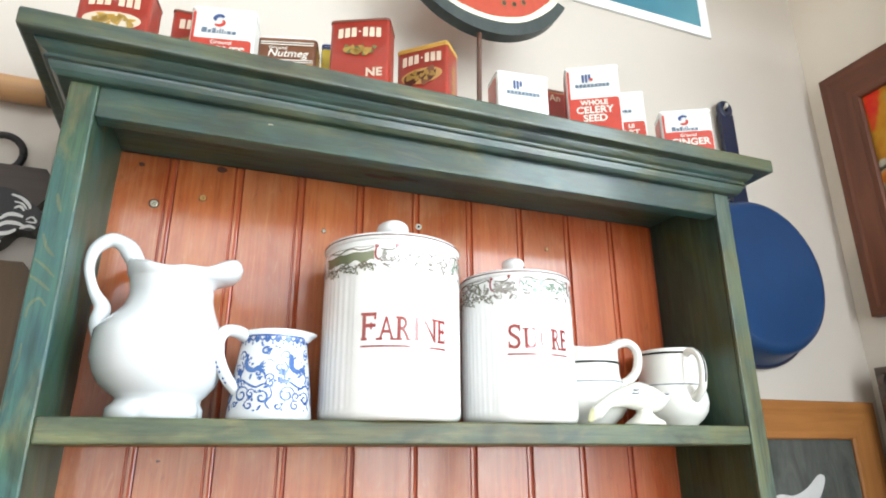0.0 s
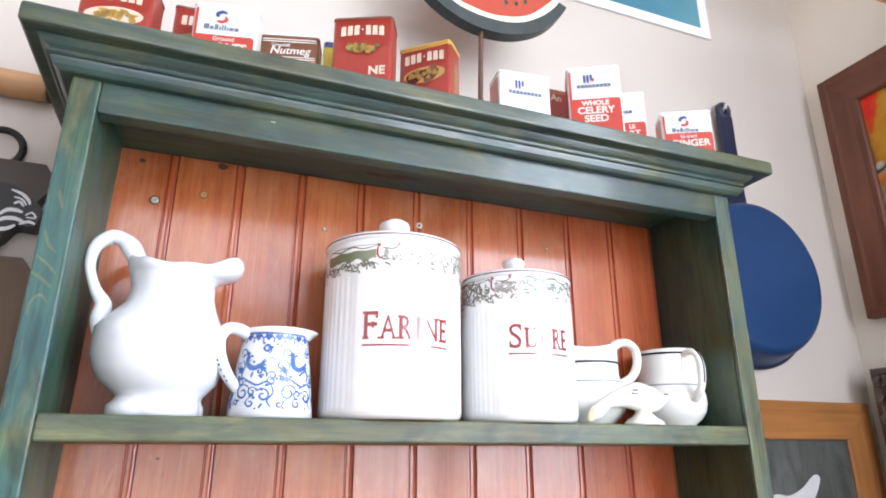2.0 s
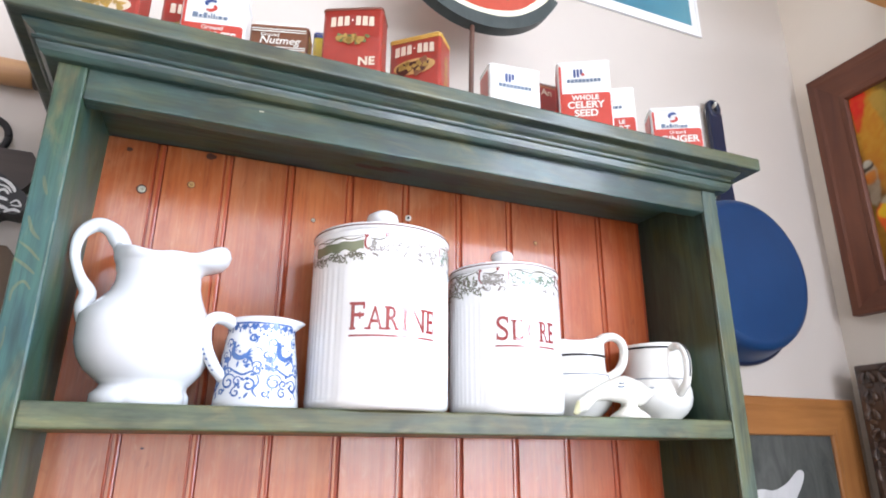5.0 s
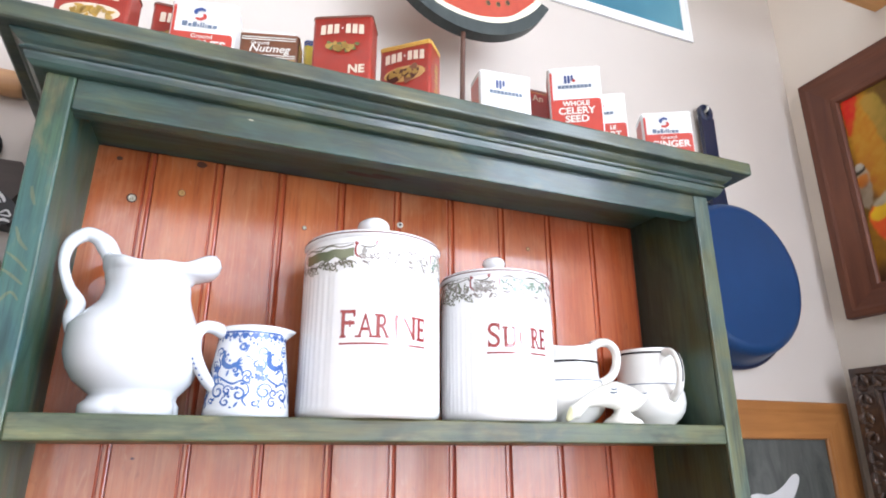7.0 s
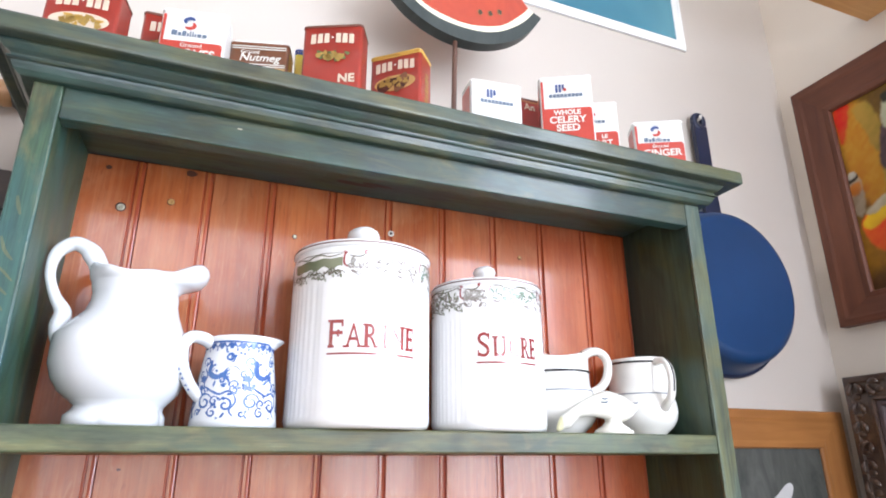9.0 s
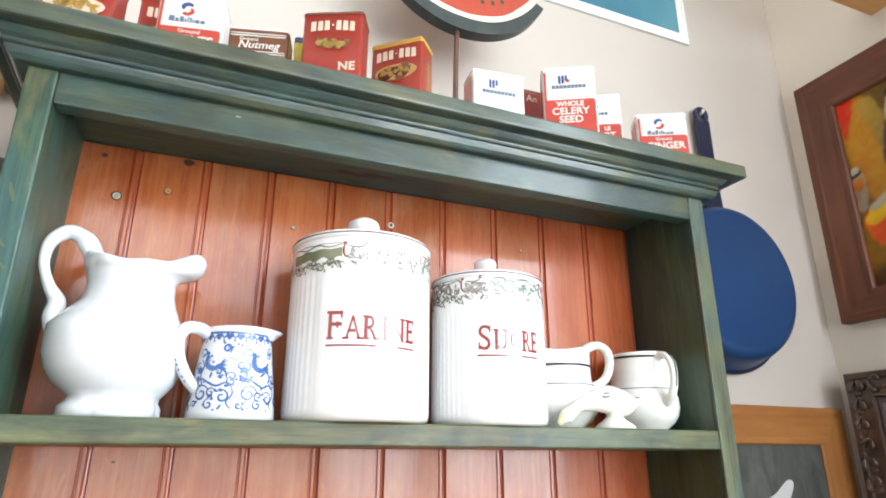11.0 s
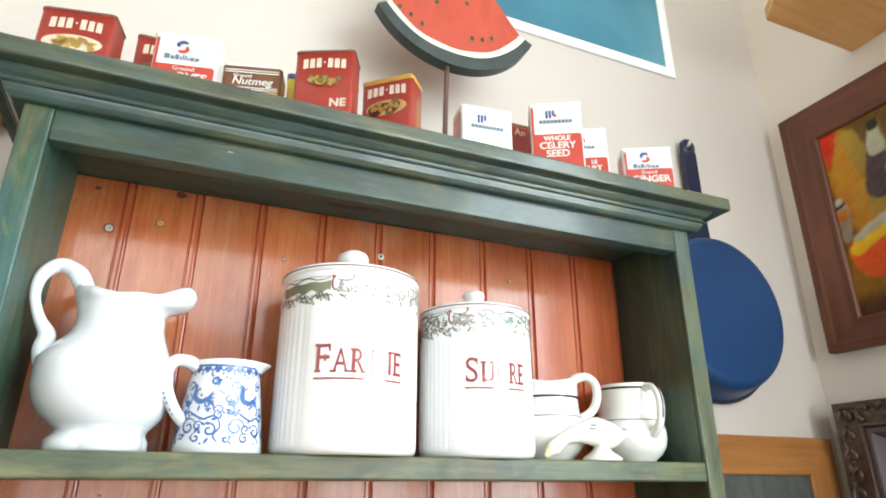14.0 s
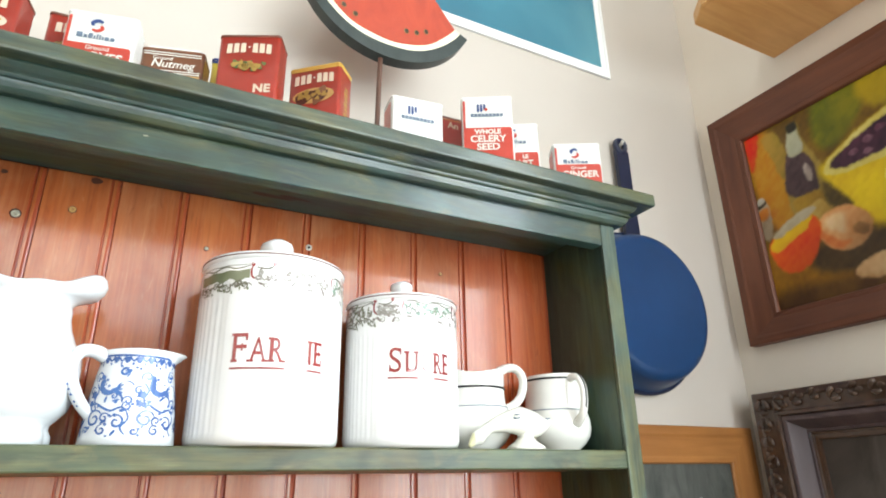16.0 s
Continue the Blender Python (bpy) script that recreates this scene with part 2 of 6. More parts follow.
DARK_WOOD = plain_wood("dark_wood", 0, (0.034, 0.024, 0.020), (0.066, 0.046, 0.037), 0.55)
BROWN_WOOD = plain_wood("brown_wood", 2, (0.060, 0.034, 0.016), (0.125, 0.072, 0.028), 0.5)


def carved_wood():
    m = mat("carved_dark_wood", rough=0.28, coat=0.6)
    n = Nodes(m)
    f = n.noise(n.coords((1, 1, 1)), 70, 5, 0.6)
    g = n.noise(n.coords((1, 1, 1)), 18, 3, 0.5)
    c = n.ramp(f, (0.3, (0.030, 0.014, 0.009)), (0.7, (0.085, 0.044, 0.028)))
    n.colour(n.mix(n.ramp(g, (0.45, (0, 0, 0)), (0.7, (0.6, 0.6, 0.6))), c, (0.13, 0.075, 0.045)))
    n.bump(f, 0.4, 0.001)
    return m


CARVED = carved_wood()


def glazed(name, colour, rough=0.10, tint=None):
    m = mat(name, colour, rough, coat=0.25)
    n = Nodes(m)
    p = n.noise(n.coords((1, 1, 1)), 22, 3, 0.5)
    n.colour(n.ramp(p, (0.3, tint or tuple(v * 0.95 for v in colour)), (0.7, colour)))
    n.rough(p, rough, rough + 0.08)
    n.bump(p, 0.05, 0.0008)
    return m


IRONSTONE = glazed("white_ironstone", (0.75, 0.765, 0.785), 0.07)
FAIENCE = glazed("cream_faience", (0.83, 0.82, 0.81), 0.045)
HOTELWARE = glazed("white_hotelware", (0.80, 0.78, 0.73), 0.10)
GOOSE = glazed("cream_bisque", (0.82, 0.80, 0.72), 0.18)
BEAK = mat("yellow_glaze", (0.70, 0.66, 0.40), 0.3)
COBALT = glazed("cobalt_print", (0.040, 0.080, 0.25), 0.07, (0.075, 0.17, 0.42))
BLACK_BAND = mat("black_enamel_line", (0.015, 0.015, 0.018), 0.15)
CRIMSON = glazed("crimson_transfer", (0.26, 0.030, 0.032), 0.045, (0.36, 0.062, 0.058))
for key, value in (("Coat Weight", 1.0), ("Coat IOR", 1.7), ("Specular IOR Level", 0.9)):
    CRIMSON.node_tree.nodes["Principled BSDF"].inputs[key].default_value = value
OLIVE = glazed("olive_transfer", (0.15, 0.165, 0.095), 0.06, (0.24, 0.255, 0.165))
FAINT_LINE = mat("faint_grey_line", (0.36, 0.34, 0.31), 0.08)
OLIVE_LINE = mat("olive_line", (0.165, 0.155, 0.115), 0.08)
TEAL_PRINT = glazed("pale_green_transfer", (0.24, 0.32, 0.26), 0.06)
BROWN_LINE = mat("brown_line", (0.14, 0.055, 0.04), 0.14)
MAUVE = glazed("mauve_transfer", (0.27, 0.23, 0.21), 0.08)


def enamel():
    m = mat("navy_enamel", (0.010, 0.040, 0.11), 0.4, coat=0.0, spec=0.35)
    n = Nodes(m)
    p = n.noise(n.coords((1, 1, 1)), 9, 4, 0.6)
    n.colour(n.ramp(p, (0.3, (0.007, 0.036, 0.110)), (0.7, (0.010, 0.047, 0.140))))
    n.rough(p, 0.32, 0.48)
    return m


NAVY = enamel()
NAVY_DARK = mat("navy_handle", (0.010, 0.016, 0.045), 0.35)


def tinplate(name, colour, rough=0.32):
    m = mat(name, colour, rough, coat=0.15)
    n = Nodes(m)
    p = n.noise(n.coords((1, 1, 1)), 35, 5, 0.6)
    q = n.noise(n.coords((1, 1, 1)), 160, 3, 0.6)
    c = n.ramp(p, (0.25, tuple(v * 0.82 for v in colour)), (0.6, colour))
    n.colour(n.mix(n.ramp(q, (0.68, (0, 0, 0)), (0.80, (0.35, 0.35, 0.35))), c, tuple(v * 0.5 + 0.08 for v in colour)))
    n.rough(p, rough - 0.08, rough + 0.14)
    return m


T_RED = tinplate("red_tinplate", (0.33, 0.027, 0.014))
T_DKRED = tinplate("dark_red_tinplate", (0.36, 0.034, 0.026))
T_SCARLET = tinplate("scarlet_print", (0.50, 0.050, 0.030))
T_WHITE = tinplate("white_tinplate", (0.80, 0.79, 0.76))
T_BROWN = tinplate("brown_tinplate", (0.20, 0.075, 0.035))
T_TAN = tinplate("tan_print", (0.52, 0.30, 0.10))
T_YELLOW = tinplate("yellow_tinplate", (0.72, 0.55, 0.06))
T_GOLD = tinplate("gold_rim", (0.52, 0.30, 0.05))
T_NAVY = tinplate("blue_cap", (0.030, 0.050, 0.18))
T_RUST = tinplate("worn_rim", (0.16, 0.055, 0.035), 0.45)
P_FADED = tinplate("faded_red_print", (0.62, 0.16, 0.12))
P_WHITE = mat("white_print", (0.66, 0.63, 0.56), 0.4)
P_CREAM = mat("cream_print", (0.62, 0.50, 0.38), 0.4)
P_BLUE = mat("blue_print", (0.035, 0.065, 0.20), 0.4)
P_GREY = mat("grey_print", (0.13, 0.17, 0.23), 0.4)
P_GREEN = mat("green_print", (0.10, 0.13, 0.04), 0.4)
P_OCHRE = mat("ochre_print", (0.36, 0.22, 0.05), 0.4)
P_DARK = mat("dark_print", (0.07, 0.018, 0.012), 0.4)
STEEL = mat("galvanised_screw", (0.50, 0.47, 0.36), 0.4, 0.8)
KNOT = mat("dark_knot", (0.075, 0.022, 0.012), 0.45)
BACKING = mat("red_backing", (0.16, 0.040, 0.014), 0.6)
IRON = mat("black_iron", (0.025, 0.023, 0.024), 0.5, 0.6)
SOOT = mat("black_paint", (0.014, 0.013, 0.014), 0.45)
CHALK = mat("white_paint_stripe", (0.62, 0.62, 0.62), 0.5)
STICK = mat("brown_stick", (0.11, 0.050, 0.032), 0.5)
GLASS = mat("window_glass", (1, 1, 1), 0.02)
gt = GLASS.node_tree
clear, gloss, blend = (gt.nodes.new("ShaderNode" + k) for k in ("BsdfTransparent", "BsdfGlossy", "MixShader"))
gloss.inputs["Roughness"].default_value = 0.01
blend.inputs[0].default_value = 0.05
for a, b in ((clear.outputs[0], blend.inputs[1]), (gloss.outputs[0], blend.inputs[2]), (blend.outputs[0], gt.nodes["Material Output"].inputs["Surface"])):
    gt.links.new(a, b)
PAINTED = mat("window_paint", (0.80, 0.79, 0.77), 0.4)


def brushed(name, a, b, scale=40, rough=0.45, ground=None):
    """Hand-laid paint: two tones broken by brush-like noise."""
    m = mat(name, a, rough)
    n = Nodes(m)
    p = n.noise(n.coords((scale, scale * 0.5, scale * 0.35)), 1.0, 5, 0.65, 1.2)
    c = n.ramp(p, (0.33, a), (0.67, b))
    if ground:
        g = n.noise(n.coords((26, 26, 11)), 1.0, 3, 0.5, 0.6)
        c = n.mix(n.ramp(g, (0.42, (0, 0, 0)), (0.75, (0.75, 0.75, 0.75))), c, ground)
    n.colour(c)
    n.bump(p, 0.25, 0.0006)
    return m


MELON_RED = brushed("melon_red", (0.36, 0.036, 0.013), (0.46, 0.056, 0.020), 25)
MELON_WHITE = brushed("melon_white", (0.72, 0.66, 0.46), (0.80, 0.76, 0.60), 25)
MELON_GREEN = brushed("melon_green", (0.016, 0.025, 0.024), (0.036, 0.047, 0.043), 25)
SEED = mat("melon_seed", (0.040, 0.026, 0.010), 0.4)
SEED_RIM = mat("melon_seed_rim", (0.24, 0.11, 0.035), 0.4)


def print_gradient():
    m = mat("teal_print", rough=0.35)
    n = Nodes(m)
    p = n.noise(n.coords((2.2, 1, 3.0)), 1.3, 4, 0.5, 0.4)
    n.colour(n.ramp(p, (0.3, (0.026, 0.130, 0.195)), (0.55, (0.045, 0.190, 0.265)), (0.75, (0.09, 0.27, 0.34))))
    return m


TEAL = print_gradient()
CARD = mat("white_card", (0.80, 0.80, 0.79), 0.6)


# ---- mesh helpers ----
def mesh_of(name, bm, material):
    me = bpy.data.meshes.new(name)
    bm.to_mesh(me)
    bm.free()
    for mm in (material if isinstance(material, (list, tuple)) else [material]):
        me.materials.append(mm)
    return me


def thing(name, label, category, at=(0, 0, 0), turn=0, group="", kind=""):
    """A top-level Empty at the thing's base."""
    ob = new(name)
    ob.empty_display_size = 0.02
    ob.matrix_basis = pose(*at, 0, 0, turn)
    return tagged(ob, label, category, group, kind)


def part(name, bm, material, parent, label=""):
    """One mesh object under a thing or a part, in the thing's own coordinates."""
    ob = new(name, mesh_of(name, bm, material))
    ob.parent = parent
    return tagged(ob, label)


def solid(name, bm, material, label, category, kind="", at=(0, 0, 0), turn=0, group=""):
    """A thing that is one mesh."""
    ob = new(name, mesh_of(name, bm, material))
    ob.matrix_basis = pose(*at, 0, 0, turn)
    return tagged(ob, label, category, group, kind)


def box(x0, x1, y0, y1, z0, z1, bevel=0.0, seg=2, bm=None):
    bm = bm or bmesh.new()
    made = bmesh.ops.create_cube(bm, size=1)["verts"]
    for v in made:
        v.co = Vector(((x0 + x1) / 2 + v.co.x * (x1 - x0), (y0 + y1) / 2 + v.co.y * (y1 - y0), (z0 + z1) / 2 + v.co.z * (z1 - z0)))
    if bevel:
        edges = list({e for v in made for e in v.link_edges})
        bmesh.ops.bevel(bm, geom=edges, offset=bevel, segments=seg, profile=0.5, affect="EDGES")
        if seg > 1:
            for f in bm.faces:
                f.smooth = False
    return bm


def grid_faces(bm, rings, closed=True, smooth=True):
    """Quads between rings of vertices."""
    n = len(rings[0])
    for a, b in zip(rings, rings[1:]):
        for i in range(n if closed else n - 1):
            j = (i + 1) % n
            f = bm.faces.new((a[i], a[j], b[j], b[i]))
            f.smooth = smooth


def loft(rings, cap_first=True, cap_last=False, bm=None):
    """A skin over closed rings of points."""
    bm = bm or bmesh.new()
    vs = [[bm.verts.new(p) for p in ring] for ring in rings]
    grid_faces(bm, vs)
    if cap_first:
        bm.faces.new(vs[0][::-1])
    if cap_last:
        bm.faces.new(vs[-1])
    bmesh.ops.recalc_face_normals(bm, faces=bm.faces)
    return bm


def circle(r, z, n=64, cx=0.0, cy=0.0, wave=None):
    out = []
    for i in range(n):
        a = 2 * math.pi * i / n
        rr = r + (wave(a) if wave else 0)
        out.append((cx + rr * math.cos(a), cy + rr * math.sin(a), z))
    return out


def lathe(profile, n=64, cx=0.0, cy=0.0, wave=None, bm=None, cap_last=False):
    """profile: (radius, z) from the bottom up; wave(angle, z): ripple added to the radius."""
    return loft([circle(r, z, n, cx, cy, (lambda a, z=z: wave(a, z)) if wave else None) for r, z in profile], True, cap_last, bm)


def spline(points, steps=8, closed=False):
    """Catmull-Rom through points."""
    P = [Vector(p) for p in points]
    n = len(P)
    out = []
    for i in range(n if closed else n - 1):
        if closed:
            a, b, c, d = P[i - 1], P[i], P[(i + 1) % n], P[(i + 2) % n]
        else:
            a, b, c, d = P[max(i - 1, 0)], P[i], P[i + 1], P[min(i + 2, n - 1)]
        for s in range(steps):
            t = s / steps
            out.append(0.5 * ((2 * b) + (c - a) * t + (2 * a - 5 * b + 4 * c - d) * t * t + (3 * b - a - 3 * c + d) * t ** 3))
    if not closed:
        out.append(P[-1])
    return out


def tube(points, radius, n=14, flat=1.0, steps=8, bm=None, side=Vector((0, 1, 0))):
    """A tube along a smooth path; radius: a number or a function of 0..1; flat: thickness across the path's plane."""
    path = spline(points, steps)
    rings = []
    for i, p in enumerate(path):
        d = (path[min(i + 1, len(path) - 1)] - path[max(i - 1, 0)]).normalized()
        u = side - side.dot(d) * d
        u.normalize()
        w = d.cross(u)
        r = radius(i / (len(path) - 1)) if callable(radius) else radius
        rings.append([p + u * (r * flat * math.cos(2 * math.pi * k / n)) + w * (r * math.sin(2 * math.pi * k / n)) for k in range(n)])
    return loft(rings, True, True, bm)


def prism(outline, y0, y1, bm=None, smooth=False):
    """An outline in x and z, given thickness from y0 (front) to y1."""
    bm = bm or bmesh.new()
    a = [bm.verts.new((x, y0, z)) for x, z in outline]
    b = [bm.verts.new((x, y1, z)) for x, z in outline]
    n = len(a)
    bm.faces.new(a)
    bm.faces.new(b[::-1])
    for i in range(n):
        f = bm.faces.new((a[i], b[i], b[(i + 1) % n], a[(i + 1) % n]))
        f.smooth = smooth
    bmesh.ops.recalc_face_normals(bm, faces=bm.faces)
    return bm


def extruded(section, z0, z1):
    """A section in x and y, drawn upwards from z0 to z1."""
    bm = bmesh.new()
    a = [bm.verts.new((x, y, z0)) for x, y in section]
    b = [bm.verts.new((x, y, z1)) for x, y in section]
    n = len(a)
    bm.faces.new(a)
    bm.faces.new(b)
    for i in range(n):
        bm.faces.new((a[i], a[(i + 1) % n], b[(i + 1) % n], b[i]))
    bmesh.ops.recalc_face_normals(bm, faces=bm.faces)
    return bm


def rounded_rect(w, d, r, n=5):
    out = []
    for cx, cy, a0 in ((w / 2 - r, d / 2 - r, 0), (-w / 2 + r, d / 2 - r, 90), (-w / 2 + r, -d / 2 + r, 180), (w / 2 - r, -d / 2 + r, 270)):
        for k in range(n + 1):
            a = radians(a0 + 90 * k / n)
            out.append((cx + r * math.cos(a), cy + r * math.sin(a)))
    return out


def flat_on(shapes, surface, bm=None):
    """Closed outlines in u and v, laid on a surface."""
    bm = bm or bmesh.new()
    for outline in shapes:
        f = bm.faces.new([bm.verts.new(surface(u, v)) for u, v in outline])
    bmesh.ops.triangulate(bm, faces=bm.faces)
    return bm


def strokes_on(strokes, surface, bm=None, steps=5):
    """Brush lines (points in u and v, and a width) laid on a surface as ribbons."""
    bm = bm or bmesh.new()
    for pts, width in strokes:
        path = spline([(u, v, 0) for u, v in pts], steps) if len(pts) > 2 else [Vector((u, v, 0)) for u, v in pts]
        rows = []
        for i, p in enumerate(path):
            d = path[min(i + 1, len(path) - 1)] - path[max(i - 1, 0)]
            d = d.normalized() if d.length > 1e-9 else Vector((1, 0, 0))
            w = width * (0.45 + 0.55 * math.sin(math.pi * (i + 0.5) / len(path))) / 2
            rows.append((bm.verts.new(surface(p.x - d.y * w, p.y + d.x * w)), bm.verts.new(surface(p.x + d.y * w, p.y - d.x * w))))
        for a, b in zip(rows, rows[1:]):
            bm.faces.new((a[0], a[1], b[1], b[0]))
    return bm


def lines_on(lines, surface, bm=None, cut=24):
    """Even straight bands (u0, u1, v0, v1) on a curved surface."""
    bm = bm or bmesh.new()
    for u0, u1, v0, v1 in lines:
        rows = [[bm.verts.new(surface(u0 + (u1 - u0) * k / cut, v)) for k in range(cut + 1)] for v in (v0, v1)]
        for k in range(cut):
            bm.faces.new((rows[0][k], rows[0][k + 1], rows[1][k + 1], rows[1][k]))
    return bm


def blob(cx, cy, rx, ry, n=10, lobes=0, depth=0.0, turn=0.0):
    out = []
    for k in range(n):
        a = 2 * math.pi * k / n
        f = 1 + depth * math.cos(lobes * a)
        x, y = rx * f * math.cos(a), ry * f * math.sin(a)
        out.append((cx + x * math.cos(turn) - y * math.sin(turn), cy + x * math.sin(turn) + y * math.cos(turn)))
    return out


def spiral(cx, cy, r, turns, start=0.0, sense=1, n=12):
    return [(cx + r * (1 - 0.85 * k / n) * math.cos(start + sense * 2 * math.pi * turns * k / n),
             cy + r * (1 - 0.85 * k / n) * math.sin(start + sense * 2 * math.pi * turns * k / n)) for k in range(n + 1)]


def lettering(text, size, surface, spacing=1.0, weight=0.0):
    """Words in the built-in font, centred on u = 0 with the baseline at v = 0, laid on a surface."""
    cu = bpy.data.curves.new("words", "FONT")
    cu.body, cu.size, cu.align_x, cu.space_character, cu.offset = text, size, "CENTER", spacing, weight
    ob = bpy.data.objects.new("words", cu)
    scene.collection.objects.link(ob)
    bpy.context.view_layer.update()
    me = bpy.data.meshes.new_from_object(ob.evaluated_get(bpy.context.evaluated_depsgraph_get()))
    bm = bmesh.new()
    bm.from_mesh(me)
    bpy.data.objects.remove(ob)
    bpy.data.curves.remove(cu)
    bpy.data.meshes.remove(me)
    for v in bm.verts:
        v.co = Vector(surface(v.co.x, v.co.y))
    return bm


def front(y, x0=0.0, z0=0.0, tilt=0.0):
    """A flat surface facing the front, at depth y."""
    c, s = math.cos(tilt), math.sin(tilt)
    return lambda u, v: (x0 + u * c - v * s, y, z0 + u * s + v * c)


def round_front(cx, cy, radius, z0=0.0, turn=0.0, lift=0.0004):
    """A round surface; u runs along it, 0 faces the front (turned by some radians); radius may be a function of height."""
    def at(u, v):
        r = radius(v + z0) if callable(radius) else radius
        a = -math.pi / 2 + turn + u / r
        return (cx + (r + lift) * math.cos(a), cy + (r + lift) * math.sin(a), z0 + v)
    return at


# ---- the room ----
def wall(name, x0, x1, y0, y1, material, label, z0=0.0, z1=TOP):
    return solid(name, box(x0, x1, y0, y1, z0, z1), material, label, "wall", "structure")


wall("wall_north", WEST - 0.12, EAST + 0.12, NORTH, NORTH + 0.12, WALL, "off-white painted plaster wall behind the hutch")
bm = box(EAST, EAST + 0.12, SOUTH, WIN[0], 0, TOP)
box(EAST, EAST + 0.12, WIN[1], NORTH, 0, TOP, bm=bm)
box(EAST, EAST + 0.12, WIN[0], WIN[1], 0, WIN[2], bm=bm)
box(EAST, EAST + 0.12, WIN[0], WIN[1], WIN[3], TOP, bm=bm)
solid("wall_east", bm, WALL_E, "cream painted plaster wall, toned lighter, hung with pictures", "wall", "structure")
bm = box(WEST - 0.12, WIN4[0], SOUTH - 0.12, SOUTH, 0, TOP)
box(WIN5[0], WIN5[1], SOUTH - 0.12, SOUTH, 0, WIN5[2], bm=bm)
box(WIN5[0], WIN5[1], SOUTH - 0.12, SOUTH, WIN5[3], WIN4[2], bm=bm)
box(WIN4[0], WIN4[1], SOUTH - 0.12, SOUTH, WIN4[3], TOP, bm=bm)
box(WIN5[1], WIN3[0], SOUTH - 0.12, SOUTH, 0, WIN4[2], bm=bm)
box(WIN4[1], WIN3[0], SOUTH - 0.12, SOUTH, WIN4[2], TOP, bm=bm)
box(WIN3[1], EAST + 0.12, SOUTH - 0.12, SOUTH, 0, TOP, bm=bm)
box(WIN3[0], WIN3[1], SOUTH - 0.12, SOUTH, 0, WIN3[2], bm=bm)
box(WIN3[0], WIN3[1], SOUTH - 0.12, SOUTH, WIN3[3], TOP, bm=bm)
solid("wall_south", bm, WALL, "off-white painted plaster wall with three windows", "wall", "structure")
bm = box(WEST - 0.12, WEST, SOUTH, FILL_WIN[0], 0, TOP)
box(WEST - 0.12, WEST, FILL_WIN[1], NORTH, 0, TOP, bm=bm)
box(WEST - 0.12, WEST, FILL_WIN[0], FILL_WIN[1], 0, FILL_WIN[2], bm=bm)
box(WEST - 0.12, WEST, FILL_WIN[0], FILL_WIN[1], FILL_WIN[3], TOP, bm=bm)
solid("wall_west", bm, WALL, "off-white painted plaster wall with an added high window", "wall", "structure")
solid("floor", box(WEST - 0.12, EAST + 0.12, SOUTH - 0.14, NORTH + 0.12, -0.1, 0), FLOOR, "unseen floor boards kept pale for bounce light", "floor", "structure")
solid("ceiling", box(WEST - 0.12, EAST + 0.12, SOUTH - 0.14, NORTH + 0.12, TOP, TOP + 0.1), CEIL, "white painted ceiling", "ceiling", "structure")



def window(name, label, at, turn, ww, wh, bar):
    """A painted wooden window: frame, glazing bar, two panes."""
    win = thing(name, label, "window", at, turn, kind="structure")
    part("window_frame", box(-ww, ww, -0.03, 0.03, 0, 0.025), PAINTED, win)
    part("window_frame", box(-ww, ww, -0.03, 0.03, wh - 0.025, wh), PAINTED, win)
    for s in (-1, 1):
        part("window_frame", box(s * (ww - 0.0125) - 0.0125, s * (ww - 0.0125) + 0.0125, -0.03, 0.03, 0.025, wh - 0.025), PAINTED, win)
    if bar == "across":
        part("glazing_bar", box(-ww + 0.025, ww - 0.025, -0.012, 0.012, wh / 2 - 0.01, wh / 2 + 0.01), PAINTED, win)
        spans = [(-ww + 0.025, ww - 0.025, 0.025, wh / 2 - 0.01), (-ww + 0.025, ww - 0.025, wh / 2 + 0.01, wh - 0.025)]
    else:
        part("glazing_bar", box(-0.01, 0.01, -0.012, 0.012, 0.025, wh - 0.025), PAINTED, win)
        spans = [(-ww + 0.025, -0.01, 0.025, wh - 0.025), (0.01, ww - 0.025, 0.025, wh - 0.025)]
    for x0, x1, z0, z1 in spans:
        pane = part("pane", box(x0, x1, -0.002, 0.002, z0, z1), GLASS, win)
        pane.visible_shadow = False


window("window_1", "white painted wooden window with clear panes", (EAST + 0.05, (WIN[0] + WIN[1]) / 2, WIN[2]), 90, (WIN[1] - WIN[0]) / 2, WIN[3] - WIN[2], "up")
# frame and panes for the added west fill light
window("fill_window", "unseen high white painted window with clear panes", (WEST - 0.05, (FILL_WIN[0] + FILL_WIN[1]) / 2, FILL_WIN[2]), 90, (FILL_WIN[1] - FILL_WIN[0]) / 2, FILL_WIN[3] - FILL_WIN[2], "up")
window("window_4", "unseen high white painted window with clear panes", ((WIN4[0] + WIN4[1]) / 2, SOUTH - 0.05, WIN4[2]), 0, (WIN4[1] - WIN4[0]) / 2, WIN4[3] - WIN4[2], "up")
window("window_5", "low white painted window with clear panes", ((WIN5[0] + WIN5[1]) / 2, SOUTH - 0.05, WIN5[2]), 0, (WIN5[1] - WIN5[0]) / 2, WIN5[3] - WIN5[2], "up")
window("window_3", "white painted wooden window with clear panes", ((WIN3[0] + WIN3[1]) / 2, SOUTH - 0.05, WIN3[2]), 0, (WIN3[1] - WIN3[0]) / 2, WIN3[3] - WIN3[2], "up")

# ---- the hutch ----
FRONT, BACK = 0.585, 0.712
XL, XR, TH = -0.118, 0.625, 0.025
LOW = 0.95
SHELF = 1.528
hutch = thing("hutch", "green-stained wooden wall hutch with an orange-red plank back", "cabinet", (0.2535, 0.69, LOW))
